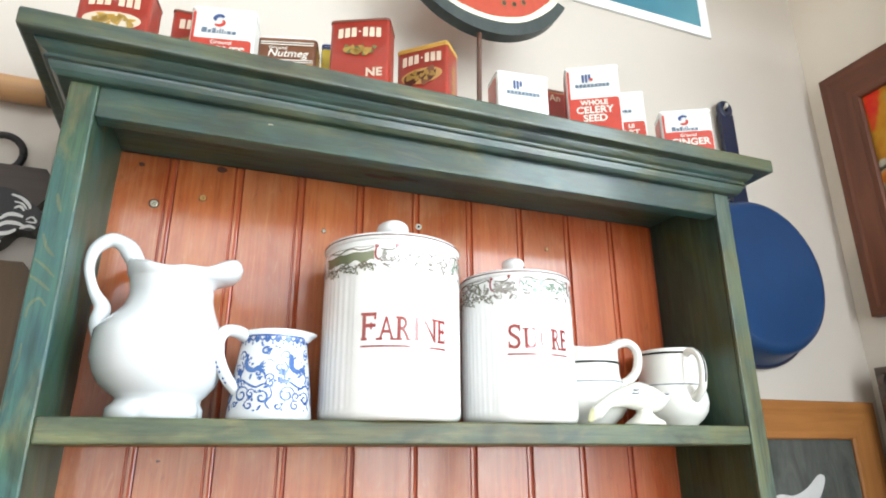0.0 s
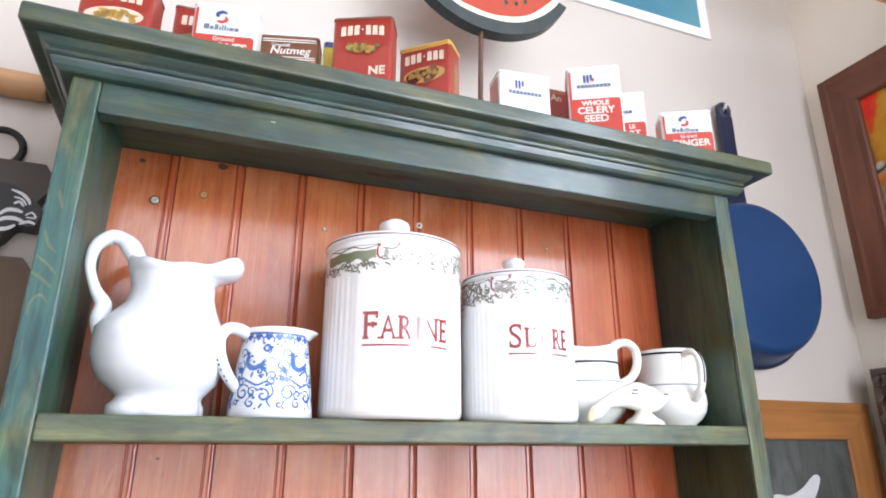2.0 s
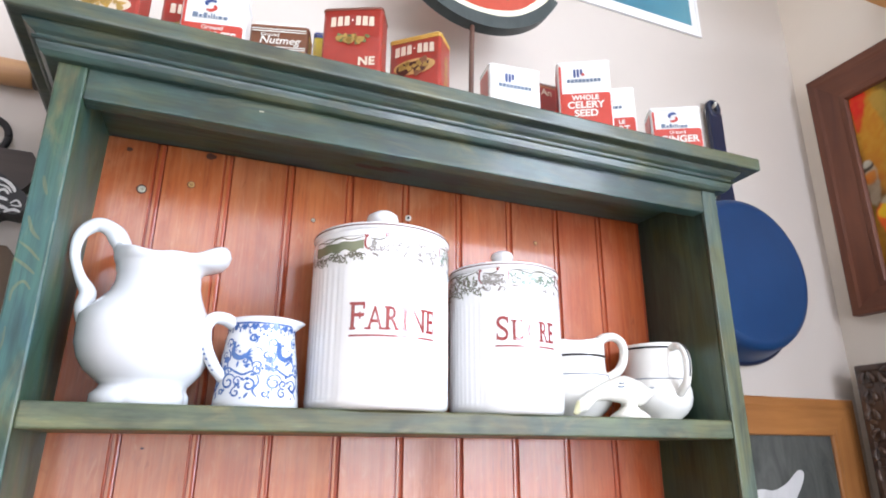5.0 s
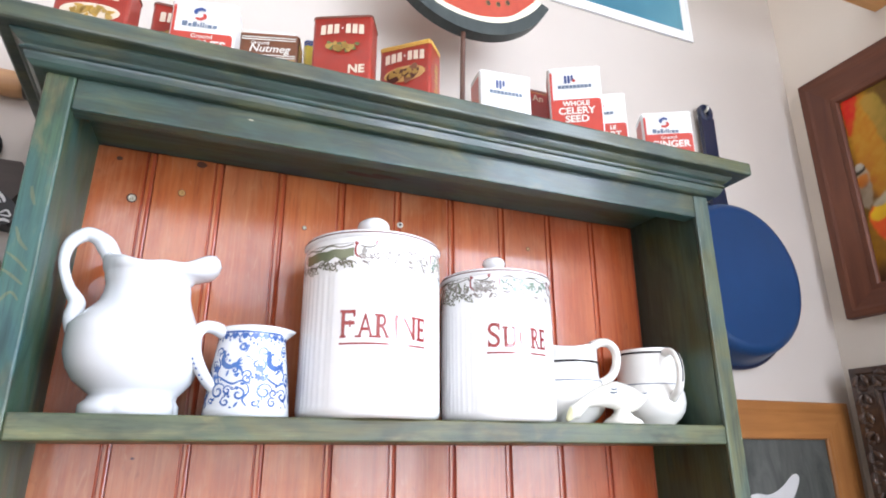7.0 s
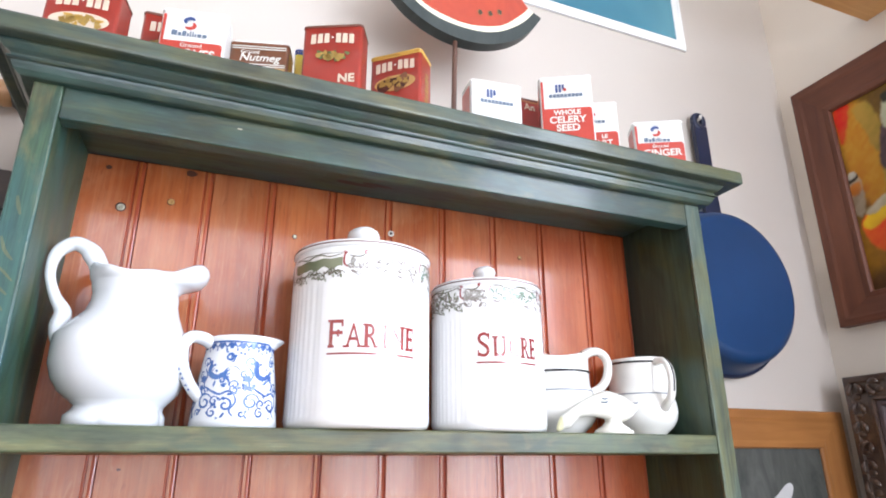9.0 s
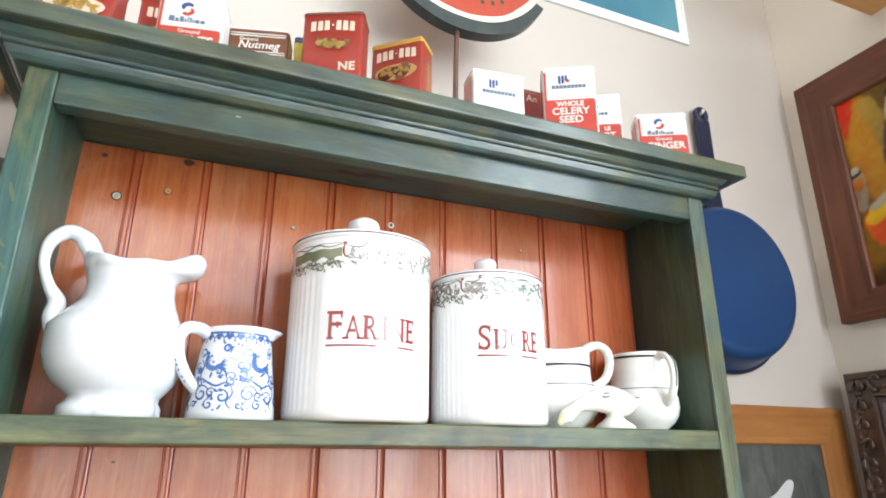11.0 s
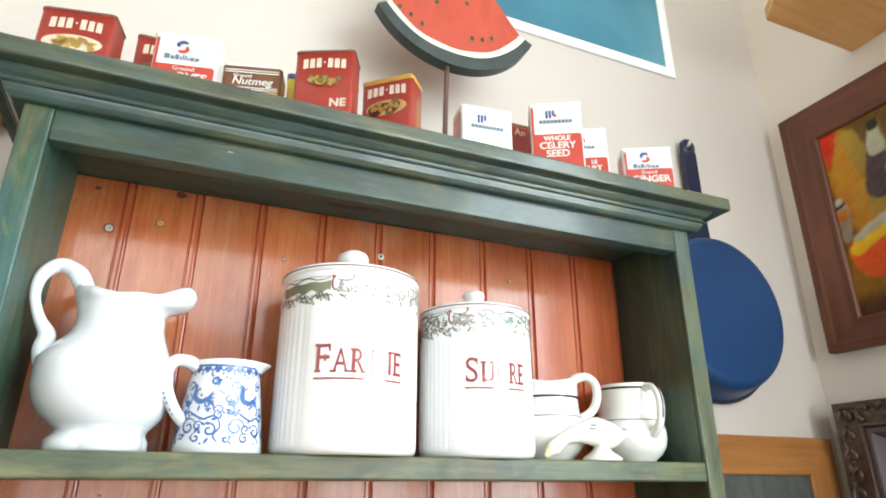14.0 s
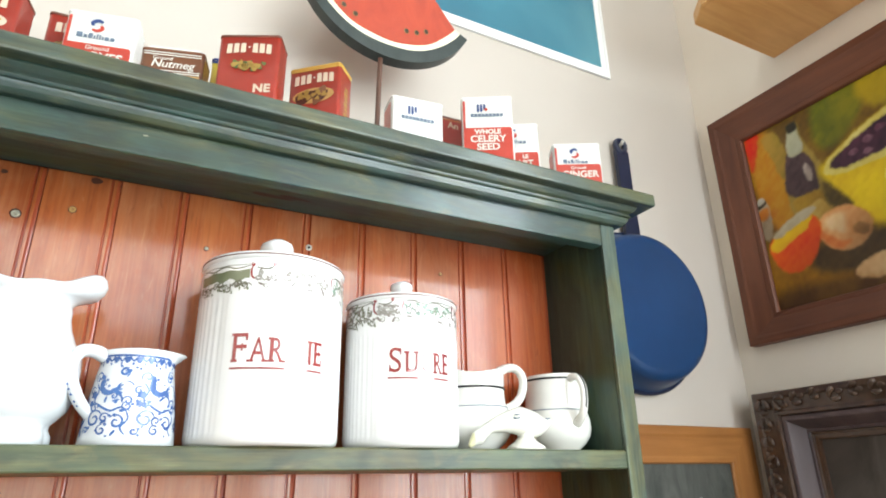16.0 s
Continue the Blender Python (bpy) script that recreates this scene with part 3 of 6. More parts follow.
IN_HUTCH = hutch.matrix_basis.inverted()


def hpart(name, bm, material, label="", parent=None):
    bm.transform(IN_HUTCH)
    return part(name, bm, material, parent or hutch, label)


bm = box(XL - TH, XL, FRONT, NORTH - 0.001, LOW, 1.8605, 0.0022)
for v in bm.verts:
    if v.co.y > BACK and v.co.x > XL - 0.01:
        v.co.x += 0.012 * max(0.0, (v.co.z - 1.3) / 0.56)
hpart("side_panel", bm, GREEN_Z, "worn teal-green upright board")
# inner face toned darker for its shade; the front edge is a separate strip
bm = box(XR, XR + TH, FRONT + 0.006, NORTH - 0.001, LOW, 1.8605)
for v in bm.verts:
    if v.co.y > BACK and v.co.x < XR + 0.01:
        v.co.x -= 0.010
hpart("side_panel", bm, GREEN_DARK, "olive upright board toned dark for shade")
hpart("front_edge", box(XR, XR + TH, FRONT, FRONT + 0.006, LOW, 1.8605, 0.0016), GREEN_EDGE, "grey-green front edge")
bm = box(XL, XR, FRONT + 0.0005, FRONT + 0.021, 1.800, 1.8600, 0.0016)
# faces turned down or back take the bounce-cancelling teal
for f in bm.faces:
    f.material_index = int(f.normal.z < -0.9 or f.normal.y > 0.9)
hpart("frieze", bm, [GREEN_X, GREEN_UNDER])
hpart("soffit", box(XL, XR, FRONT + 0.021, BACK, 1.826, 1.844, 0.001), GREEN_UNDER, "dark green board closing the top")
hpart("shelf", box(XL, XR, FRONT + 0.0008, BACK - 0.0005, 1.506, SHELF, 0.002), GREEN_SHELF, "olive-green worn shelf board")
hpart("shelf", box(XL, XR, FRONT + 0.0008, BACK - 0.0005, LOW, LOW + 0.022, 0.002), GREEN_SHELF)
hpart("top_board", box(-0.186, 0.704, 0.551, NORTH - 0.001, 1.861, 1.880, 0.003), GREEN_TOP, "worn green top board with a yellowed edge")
# cove and bead under the top board, mitred round the front
cove = [(FRONT - 0.0005, 1.8608), (0.5650, 1.8608), (0.5650, 1.8590), (0.5662, 1.8570), (0.5690, 1.8530), (0.5722, 1.8500), (0.5728, 1.8480), (0.5708, 1.8470), (0.5706, 1.8450),
        (0.5730, 1.8440), (0.5733, 1.8415), (0.5748, 1.8370), (0.5772, 1.8335), (0.5785, 1.8322), (FRONT - 0.0005, 1.8318)]


def cornice(side_x0, side_x1):
    """The moulding along the front, its ends returned along the sides to the wall."""
    bm = bmesh.new()
    loops = []
    for y, z in cove:
        out = 1.5 * (FRONT - y)
        loops.append([(side_x0 - out, NORTH - 0.002, z), (side_x0 - out, y, z), (side_x1 + out, y, z), (side_x1 + out, NORTH - 0.002, z)])
    rows = [[bm.verts.new(p) for p in l] for l in loops]
    n = len(rows)
    for i in range(n):
        a, b = rows[i], rows[(i + 1) % n]
        for k in range(3):
            bm.faces.new((a[k], a[k + 1], b[k + 1], b[k]))
    bm.faces.new([r[0] for r in rows])
    bm.faces.new([r[3] for r in rows][::-1])
    bmesh.ops.recalc_face_normals(bm, faces=bm.faces)
    return bm


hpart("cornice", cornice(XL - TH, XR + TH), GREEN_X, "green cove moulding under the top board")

# back planks: tongue-and-groove boards with a bead along one edge
joints = [XL + 0.0005, -0.0508, 0.0228, 0.0958, 0.1704, 0.2450, 0.3209, 0.3972, 0.4730, 0.5475, XR - 0.0005]
for a, b in zip(joints, joints[1:]):
    g = 0.0001
    sec = [(a + g, BACK + 0.012), (a + g, BACK + 0.0022), (a + g + 0.0014, BACK), (b - 0.0098, BACK), (b - 0.0088, BACK + 0.0017), (b - 0.0078, BACK + 0.0017),
           (b - 0.0068, BACK + 0.0002), (b - 0.0036, BACK + 0.0002), (b - 0.0018, BACK + 0.0018), (b - g, BACK + 0.0024), (b - g, BACK + 0.012)]
    bm = extruded(sec, LOW + 0.022, 1.8255)
    for f in bm.faces:
        c = f.calc_center_median()
        if b - 0.0100 < c.x < b - 0.0067 or c.x > b - 0.0037 or c.x < a + 0.0012:
            f.material_index = 1
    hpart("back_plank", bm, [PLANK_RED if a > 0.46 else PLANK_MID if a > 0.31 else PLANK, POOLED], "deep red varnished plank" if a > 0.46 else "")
hpart("backing", box(XL, XR, BACK + 0.0125, BACK + 0.018, LOW, 1.857), BACKING, "dark board behind the planks")


def screw(x, z, r, material, ring):
    """A round screw head sunk in a countersink."""
    bm = lathe([(r, 0.0), (r, 0.0004), (r * 0.86, 0.0007), (r * 0.45, 0.0007), (r * 0.38, 0.0003), (r * 0.10, 0.0002), (0.0001, 0.0002)], 20)
    for sx, sy in ((r * 0.62, r * 0.10), (r * 0.10, r * 0.62)):
        box(-sx, sx, -sy, sy, 0.0001, 0.00085, bm=bm)
    bm.transform(Matrix.Translation((x, BACK, z)) @ Matrix.Rotation(radians(90), 4, "X"))
    ob = hpart("screw", bm, material, "countersunk screw head")
    bm = lathe([(ring, 0.0), (ring, 0.0003), (ring * 0.9, 0.0005)], 20, cap_last=True)
    bm.transform(Matrix.Translation((x, BACK + 0.0001, z)) @ Matrix.Rotation(radians(90), 4, "X"))
    hpart("screw_hole", bm, KNOT)


screw(-0.0695, 1.7675, 0.0042, STEEL, 0.0056)
screw(-0.0195, 1.7815, 0.0036, T_TAN, 0.0043)
screw(0.2450, 1.7795, 0.0042, P_WHITE, 0.0030)
screw(0.1225, 1.7585, 0.0022, STEEL, 0.0030)
screw(0.4350, 1.7700, 0.0022, T_TAN, 0.0030)
bm = lathe([(0.0016, 0.0), (0.0016, 0.0021), (0.0010, 0.0022)], 12, cap_last=True)
bm.transform(Matrix.Translation((0.2450, BACK, 1.7795)) @ Matrix.Rotation(radians(90), 4, "X"))
hpart("screw_slot", bm, SOOT)
for x, z, rx, rz in ((-0.002, 1.8205, 0.0060, 0.0040), (-0.088, 1.8130, 0.0032, 0.0026), (0.283, 1.7280, 0.0026, 0.0040), (-0.030, 1.492, 0.0020, 0.0012)):
    hpart("knot", flat_on([blob(x, z, rx, rz, 14, 3, 0.08)], lambda u, v: (u, BACK - 0.0004, v)), KNOT, "small dark knot in the wood")
hpart("knot", flat_on([blob(0.5985, 1.604, 0.0034, 0.0150, 14, 2, 0.1)], lambda u, v: (XL + 0.0004, u, v)), GREEN_DARK, "dark oval knot in the upright board")
for x, y, rx, ry in ((0.186, 0.678, 0.026, 0.0042), (0.212, 0.672, 0.020, 0.0036)):
    hpart("knot", flat_on([blob(x, y, rx, ry, 18, 3, 0.12, 0.06)], lambda u, v: (u, v, 1.8256 if rx > 0.022 else 1.8254)), DARK_WOOD, "long dark knot in the green board")
on_stile = lambda u, v: (u, FRONT - 0.0003, v)
for pts, w in ((((-0.1385, 1.680), (-0.134, 1.668), (-0.127, 1.660)), 0.0028), (((-0.1415, 1.657), (-0.133, 1.651), (-0.124, 1.642)), 0.0022), (((-0.1420, 1.642), (-0.134, 1.637), (-0.1255, 1.630)), 0.0026),
               (((-0.1385, 1.606), (-0.1380, 1.616), (-0.132, 1.623), (-0.126, 1.6165)), 0.0024), (((-0.134, 1.718), (-0.132, 1.710), (-0.129, 1.701)), 0.0030), (((-0.139, 1.560), (-0.137, 1.572), (-0.1375, 1.585)), 0.0016)):
    hpart("scuff", strokes_on([(pts, w)], on_stile), SCUFF, "ochre scuff in the stain")
# pale ribbons on the stile corner: wear, with the corner's glint in the colour
rng = random.Random(21)
z = 1.535
while z < 1.79:
    run = rng.uniform(0.01, 0.045)
    hpart("edge_wear", strokes_on([([(XL - 0.0016, z), (XL - 0.0013, z + run / 2), (XL - 0.0018, z + run)], rng.uniform(0.0008, 0.0014))], on_stile), EDGE_WEAR_GLINT, "pale worn edge with its painted glint")
    z += run + rng.uniform(0.008, 0.04)
bm = box(0.0385, 0.0430, FRONT - 0.0005, FRONT + 0.0006, 1.8210, 1.8219)
hpart("staple", bm, STEEL, "small bright staple")

# ---- ironstone pitcher ----
def pitcher():
    at = (-0.037, 0.645, SHELF)
    ob = thing("pitcher", "large white ironstone pitcher with a scrolled handle on the shelf", "pitcher", at)
    body = [(0.000, 0.002, 0.0385), (0.002, 0.002, 0.0410), (0.010, 0.002, 0.0408), (0.015, 0.003, 0.0375), (0.019, 0.004, 0.0375), (0.0235, 0.0035, 0.0425),
            (0.031, 0.002, 0.0505), (0.042, 0.0005, 0.0560), (0.055, -0.001, 0.0588), (0.068, -0.001, 0.0592), (0.080, -0.0015, 0.0585), (0.092, 0.0002, 0.0500),
            (0.104, 0.0032, 0.0420), (0.114, 0.0034, 0.0386), (0.122, 0.003, 0.0376)]
    n = 96

    def lip(a, grow, z, lift):
        """The flaring, lobed mouth: a spout at angle 0, a rise at the handle."""
        c = math.cos(a)
        r = 0.0385 + 0.0205 * max(0.0, c) ** 5 * grow + 0.0009 * math.cos(6 * a) * min(1, grow)
        return r, z + lift * (0.0190 * max(0.0, c) ** 5 + 0.0130 * max(0.0, -c) ** 3 + 0.0011 * math.cos(6 * a + 0.6))

    rings = []
    for z, cx, r in body:
        ring = []
        for k in range(n):
            a = 2 * math.pi * k / n
            foot = (0.0045 * abs(math.sin(2 * a + 3.7)) ** 0.7 - 0.0022) * (1 if z < 0.012 else 0.6) if z < 0.017 else 0
            spout = 0.003 * max(0.0, math.cos(a)) ** 5 * max(0.0, (z - 0.11) / 0.022)
            ring.append((cx + (r + foot + spout) * math.cos(a), (r * 0.99 + foot) * math.sin(a), z))
        rings.append(ring)

    def mouth(grow, z, dr=0.0, lift=1.0):
        ring = []
        for k in range(n):
            a = 2 * math.pi * k / n
            r, zz = lip(a, grow, z, lift)
            ring.append((0.002 + (r + dr) * math.cos(a), (r + dr) * math.sin(a), zz))
        return ring
    rings += [mouth(0.05, 0.1270, -0.0004, 0), mouth(0.22, 0.1310, 0.0, 0.05), mouth(0.55, 0.1332, 0.0008, 0.10), mouth(0.90, 0.1345, 0.0018, 0.16), mouth(1.08, 0.1362, 0.0026, 0.34),
              mouth(1.15, 0.1382, 0.0032, 0.60), mouth(1.10, 0.1402, 0.0026, 0.82), mouth(1.00, 0.1414, 0.0012, 0.96), mouth(0.88, 0.1414, -0.0012, 1), mouth(0.76, 0.1400, -0.0028, 0.92),
              mouth(0.5, 0.136, -0.0036, 0.5), mouth(0.1, 0.128, -0.0040, 0)]
    for z, cx, r in reversed(body[6:-1]):
        rings.append([(cx + (r - 0.004) * math.cos(2 * math.pi * k / n), (r - 0.004) * math.sin(2 * math.pi * k / n), z) for k in range(n)])
    part("body", loft(rings, True, True), IRONSTONE, ob)
    path = [(-0.030, 0, 0.142), (-0.0355, 0, 0.1545), (-0.0450, 0, 0.1665), (-0.0580, 0, 0.1705), (-0.0705, 0, 0.1590), (-0.0725, 0, 0.1390), (-0.0650, 0, 0.1180),
            (-0.0560, 0, 0.1030), (-0.0575, 0, 0.0890), (-0.0550, 0, 0.0740)]
    part("handle", tube(path, lambda t: 0.0074 + 0.0024 * math.cos(6.2 * t) - 0.0010 * math.sin(12 * t) + 0.0016 * math.exp(-((t - 0.17) / 0.06) ** 2) - 0.022 * max(0.0, t - 0.78), 18, 1.05), IRONSTONE, ob, "scrolled white handle")
    return ob


pitcher()


# ---- blue and white jug ----
def jug():
    ob = thing("jug", "small white jug with a cobalt blue scroll and bird print", "jug", (0.0680, 0.640, SHELF))
    ob.scale = (1.0, 1.0, 0.965)
    prof = [(0.0385, 0.0), (0.0408, 0.002), (0.0402, 0.010), (0.0385, 0.030), (0.0360, 0.052), (0.0335, 0.070), (0.0322, 0.080), (0.0330, 0.086)]
    n = 64

    def mouth(r, z, pull):
        return [((r + pull * max(0.0, math.cos(2 * math.pi * k / n)) ** 9) * math.cos(2 * math.pi * k / n), (r + pull * 0.2 * max(0.0, math.cos(2 * math.pi * k / n)) ** 9) * math.sin(2 * math.pi * k / n),
                 z + 0.0012 * math.cos(2 * math.pi * k / n)) for k in range(n)]
    rings = [circle(r, z, n) for r, z in prof[:-1]] + [mouth(0.0332, 0.0855, 0.006), mouth(0.0342, 0.0885, 0.0085), mouth(0.0335, 0.0900, 0.0085), mouth(0.0318, 0.0890, 0.007), mouth(0.0300, 0.080, 0.001)]
    rings += [circle(r - 0.003, z, n) for r, z in reversed(prof[2:6])]
    part("body", loft(rings, True, True), IRONSTONE, ob)
    handle = [(-0.030, 0, 0.083), (-0.040, 0, 0.0875), (-0.0520, 0, 0.0860), (-0.0580, 0, 0.0740), (-0.0550, 0, 0.0570), (-0.0460, 0, 0.0400), (-0.0350, 0, 0.0275)]
    swing = Matrix.Rotation(radians(20), 4, "Z")
    bm = tube(handle, lambda t: 0.0066 - 0.0014 * t, 14, 1.3)
    bm.transform(swing)
    part("handle", bm, IRONSTONE, ob, "looped white handle with blue spots")
    spots = bmesh.new()
    for k in range(14):
        t = 0.24 + 0.050 * k
        p = spline(handle, 8)[int(t * 48)]
        bmesh.ops.create_icosphere(spots, subdivisions=1, radius=0.0019, matrix=Matrix.Translation((p.x - 0.0044, -0.0030, p.z)))
    spots.transform(swing)
    part("spot_trim", spots, COBALT, ob, "row of cobalt spots")
    rad = lambda z: float(np.interp(z, [p[1] for p in prof], [p[0] for p in prof]))
    on = round_front(0, 0, rad, 0.0, 0.0, 0.0004)
    rng = random.Random(5)
    lines, blobs = [], []
    band = lines_on([(-0.095, 0.095, 0.0818, 0.0838)], on, cut=60)
    for k in range(19):
        u = -0.090 + 0.010 * k
        blobs.append(blob(u, 0.0790, 0.0034, 0.0030, 12, 3, 0.22, 0.5))
        lines.append(([(u + 0.002, 0.0818), (u + 0.005, 0.0775), (u + 0.008, 0.0818)], 0.0012))
        blobs.append(blob(u + 0.005, 0.0748, 0.0010, 0.0018, 7))
    for cx in (-0.066, -0.022, 0.022, 0.066):
        # crescent birds with fanned plumes, between scrolling stems
        for ox, oz, r, a0 in ((-0.001, 0.055, 0.0100, 150), (0.0135, 0.050, 0.0078, 20)):
            outer = [(cx + ox + r * math.cos(radians(a0 + 20 * k)), oz + r * math.sin(radians(a0 + 20 * k))) for k in range(10)]
            inner = [(cx + ox + 0.18 * r + 0.80 * r * math.cos(radians(a0 + 20 * k)), oz + 0.28 * r + 0.80 * r * math.sin(radians(a0 + 20 * k))) for k in range(9, -1, -1)]
            blobs.append(outer + inner)
        for k in range(5):
            lines.append(([(cx + 0.002, 0.0505), (cx + 0.007 + 0.001 * k, 0.052 - 0.002 * k), (cx + 0.012, 0.055 - 0.004 * k)], 0.0012))
        blobs.append(blob(cx - 0.008, 0.0625, 0.0024, 0.0020, 10))
        for k in range(7):
            uu, vv, rr = cx - 0.019 + 0.0060 * k, 0.012 + 0.0565 * ((k * 0.381 + 0.13 * rng.random()) % 1), rng.uniform(0.0032, 0.0050)
            lines.append((spiral(uu, vv, rr, 1.25, rng.uniform(0, 6), rng.choice((-1, 1)), 14), 0.0014))
            blobs.append(blob(uu + rr, vv + 0.002, 0.0015, 0.0014, 8))
        lines.append((spiral(cx - 0.011, 0.024, 0.0085, 1.4, 0.3, 1, 16), 0.0017))
        lines.append((spiral(cx + 0.010, 0.021, 0.0068, 1.3, 2.5, -1, 16), 0.0016))
        lines.append((spiral(cx - 0.013, 0.063, 0.0055, 1.2, 4.0, -1, 14), 0.0014))
        lines.append((spiral(cx + 0.012, 0.067, 0.0045, 1.2, 1.0, 1, 14), 0.0014))
        lines.append((spiral(cx - 0.002, 0.014, 0.0050, 1.2, 1.5, 1, 14), 0.0014))
        lines.append((spiral(cx + 0.017, 0.040, 0.0048, 1.2, 3.5, -1, 14), 0.0014))
        lines.append((spiral(cx - 0.019, 0.050, 0.0042, 1.2, 0.5, 1, 14), 0.0013))
        lines.append(([(cx + 0.018, 0.010), (cx + 0.014, 0.016), (cx + 0.019, 0.024), (cx + 0.016, 0.033)], 0.0014))
        lines.append(([(cx - 0.018, 0.034), (cx - 0.012, 0.038), (cx - 0.004, 0.034), (cx + 0.004, 0.031), (cx + 0.012, 0.034), (cx + 0.020, 0.031)], 0.0016))
        lines.append(([(cx - 0.011, 0.033), (cx - 0.014, 0.042), (cx - 0.011, 0.050), (cx - 0.015, 0.057)], 0.0016))
        for k in range(16):
            u, v = cx + rng.uniform(-0.021, 0.021), rng.uniform(0.008, 0.074)
            blobs.append(blob(u, v, rng.uniform(0.0008, 0.0017), rng.uniform(0.0008, 0.0015), 7))
        for k in range(4):
            u, v, a = cx + rng.uniform(-0.019, 0.019), rng.uniform(0.010, 0.058), rng.uniform(0, 6)
            blobs.append(blob(u, v, 0.0030, 0.0013, 8, 2, 0.1, a))
        blobs.append(blob(cx - 0.016, 0.046, 0.0045, 0.0035, 10, 5, 0.2))
        blobs.append(blob(cx - 0.0175, 0.038, 0.0030, 0.0030, 10, 5, 0.2))
    flat_on(blobs, on, band)
    strokes_on([(pts, w * 1.3) for pts, w in lines], on, band)
    part("printed_pattern", band, COBALT, ob, "cobalt blue scrolls, birds and dots")
    return ob


jug()


# ---- faience canisters ----
def canister(name, at, R, H, knob_h, knob_r, face, start, kinds, widths, drop, label, seed):
    """Round lidded canister: fluted wall, plain label panel, printed border, red word."""
    ob = thing(name, label, "canister", at, group="lettered kitchen canisters")
    n = 240
    turn = radians(face)
    half = radians(43)

    def wave(a, z):
        d = (a + math.pi / 2 - turn + math.pi) % (2 * math.pi) - math.pi
        if abs(d) < half or z < 0.010 or z > H - 0.044:
            return 0.0
        return -0.0011 * (0.5 + 0.5 * math.cos(d * 60)) - 0.0002
    prof = [(R - 0.010, 0.0), (R - 0.004, 0.0008), (R - 0.0012, 0.0035), (R, 0.0085), (R, 0.012), (R, H * 0.45), (R, H - 0.044), (R, H - 0.040), (R, H - 0.012), (R - 0.0006, H - 0.0035), (R - 0.003, H - 0.002)]
    part("body", lathe(prof, n, wave=wave), FAIENCE, ob, "fluted white body")
    lid = [(R - 0.006, H - 0.003), (R - 0.0006, H - 0.0022), (R + 0.0006, H - 0.0004), (R + 0.0008, H + 0.0022), (R - 0.0004, H + 0.0045), (R - 0.006, H + 0.0062), (R * 0.55, H + 0.0105), (0.016, H + 0.0125)]
    lid_ob = part("lid", lathe(lid, 96, cap_last=True), FAIENCE, ob, "white domed lid with a brown rim line")
    part("rim_line", lathe([(R + 0.0006, H + 0.0008), (R + 0.0012, H + 0.0011), (R + 0.0012, H + 0.0020), (R + 0.0006, H + 0.0024)], 96), BROWN_LINE, lid_ob)
    k, kr, foot = knob_h, knob_r, H + 0.0118
    part("knob", lathe([(kr * 0.78, foot), (kr * 0.60, foot + k * 0.18), (kr * 0.62, foot + k * 0.38), (kr * 0.88, foot + k * 0.52), (kr, foot + k * 0.68), (kr * 0.94, foot + k * 0.84), (kr * 0.66, foot + k * 0.96),
                        (kr * 0.3, foot + k), (0.0005, foot + k)], 36, wave=lambda a, z: 0.0007 * math.sin(3 * a) * (z > foot + k * 0.4)), FAIENCE, lid_ob)
    # printed border: panels, scrolls and pendants
    on = round_front(0, 0, R, H + 0.0035 - drop, turn, 0.0004)
    rng = random.Random(seed)
    olive, mauve, red, teal, line, faint, dim = [], [], [], [], [], [], []
    deg = R * math.pi / 180
    for i in range(3):
        u0 = (start + 120 * i) * deg
        w, span = widths[i] * deg, (114 - widths[i]) * deg
        top, low = -0.0100, -0.0225
        if kinds[i] == "olive":
            for q in range(40):
                p0, p1 = q / 40, (q + 1) / 40
                e0 = lambda p: top - 0.0012 * abs(math.sin(9.4 * p)) ** 2
                e1 = lambda p: low + 0.0026 * abs(math.cos(9.4 * p)) - 0.0010 * math.sin(25 * p)
                olive.append([(u0 + w * p0, e1(p0)), (u0 + w * p1, e1(p1)), (u0 + w * p1, e0(p1)), (u0 + w * p0, e0(p0))])
            for q in range(3):
                line.append((spiral(u0 + w * (q + 0.5) / 3, low - 0.0010, 0.0042, 1.2, 1.6 * q, -1 if q % 2 else 1, 12), 0.0020))
        elif kinds[i] == "dense":
            for q in range(70):
                uu, vv = u0 + w * rng.random(), top + 0.002 - 0.015 * rng.random()
                (olive if q % 3 == 0 else dim).append(blob(uu, vv, rng.uniform(0.0016, 0.0034), rng.uniform(0.0010, 0.0022), 10, 2, 0.3, rng.uniform(0, 3)))
            for q in range(12):
                line.append((spiral(u0 + w * (q + 0.4) / 12, -0.0165 + 0.003 * math.sin(5 * q), 0.0048, 1.2, rng.uniform(0, 6), -1 if q % 2 else 1, 12), 0.0014))
        else:
            # teal panel drawn pale and in pieces, as glare breaks it up
            for q in range(26):
                uu, vv = u0 + w * rng.random(), top - 0.011 * rng.random()
                teal.append(blob(uu, vv, rng.uniform(0.0018, 0.0036), rng.uniform(0.0012, 0.0024), 10, 2, 0.3, rng.uniform(0, 3)))
            for q in range(7):
                line.append((spiral(u0 + w * (q + 0.4) / 7, -0.0165, 0.0050, 1.2, rng.uniform(0, 6), -1 if q % 2 else 1, 12), 0.0010))
        line.append(([(u0 + w * k / 8, -0.0074 + 0.0016 * math.sin(1.7 * k)) for k in range(9)], 0.0016))
        line.append(([(u0 + w * k / 6, -0.0048 - 0.0006 * (k % 2)) for k in range(7)], 0.0008))
        x = u0 + w + 0.0015
        red.append(([(x + 0.0015, -0.005), (x, -0.011), (x + 0.0005, -0.017), (x + 0.004, -0.0205)], 0.0021))
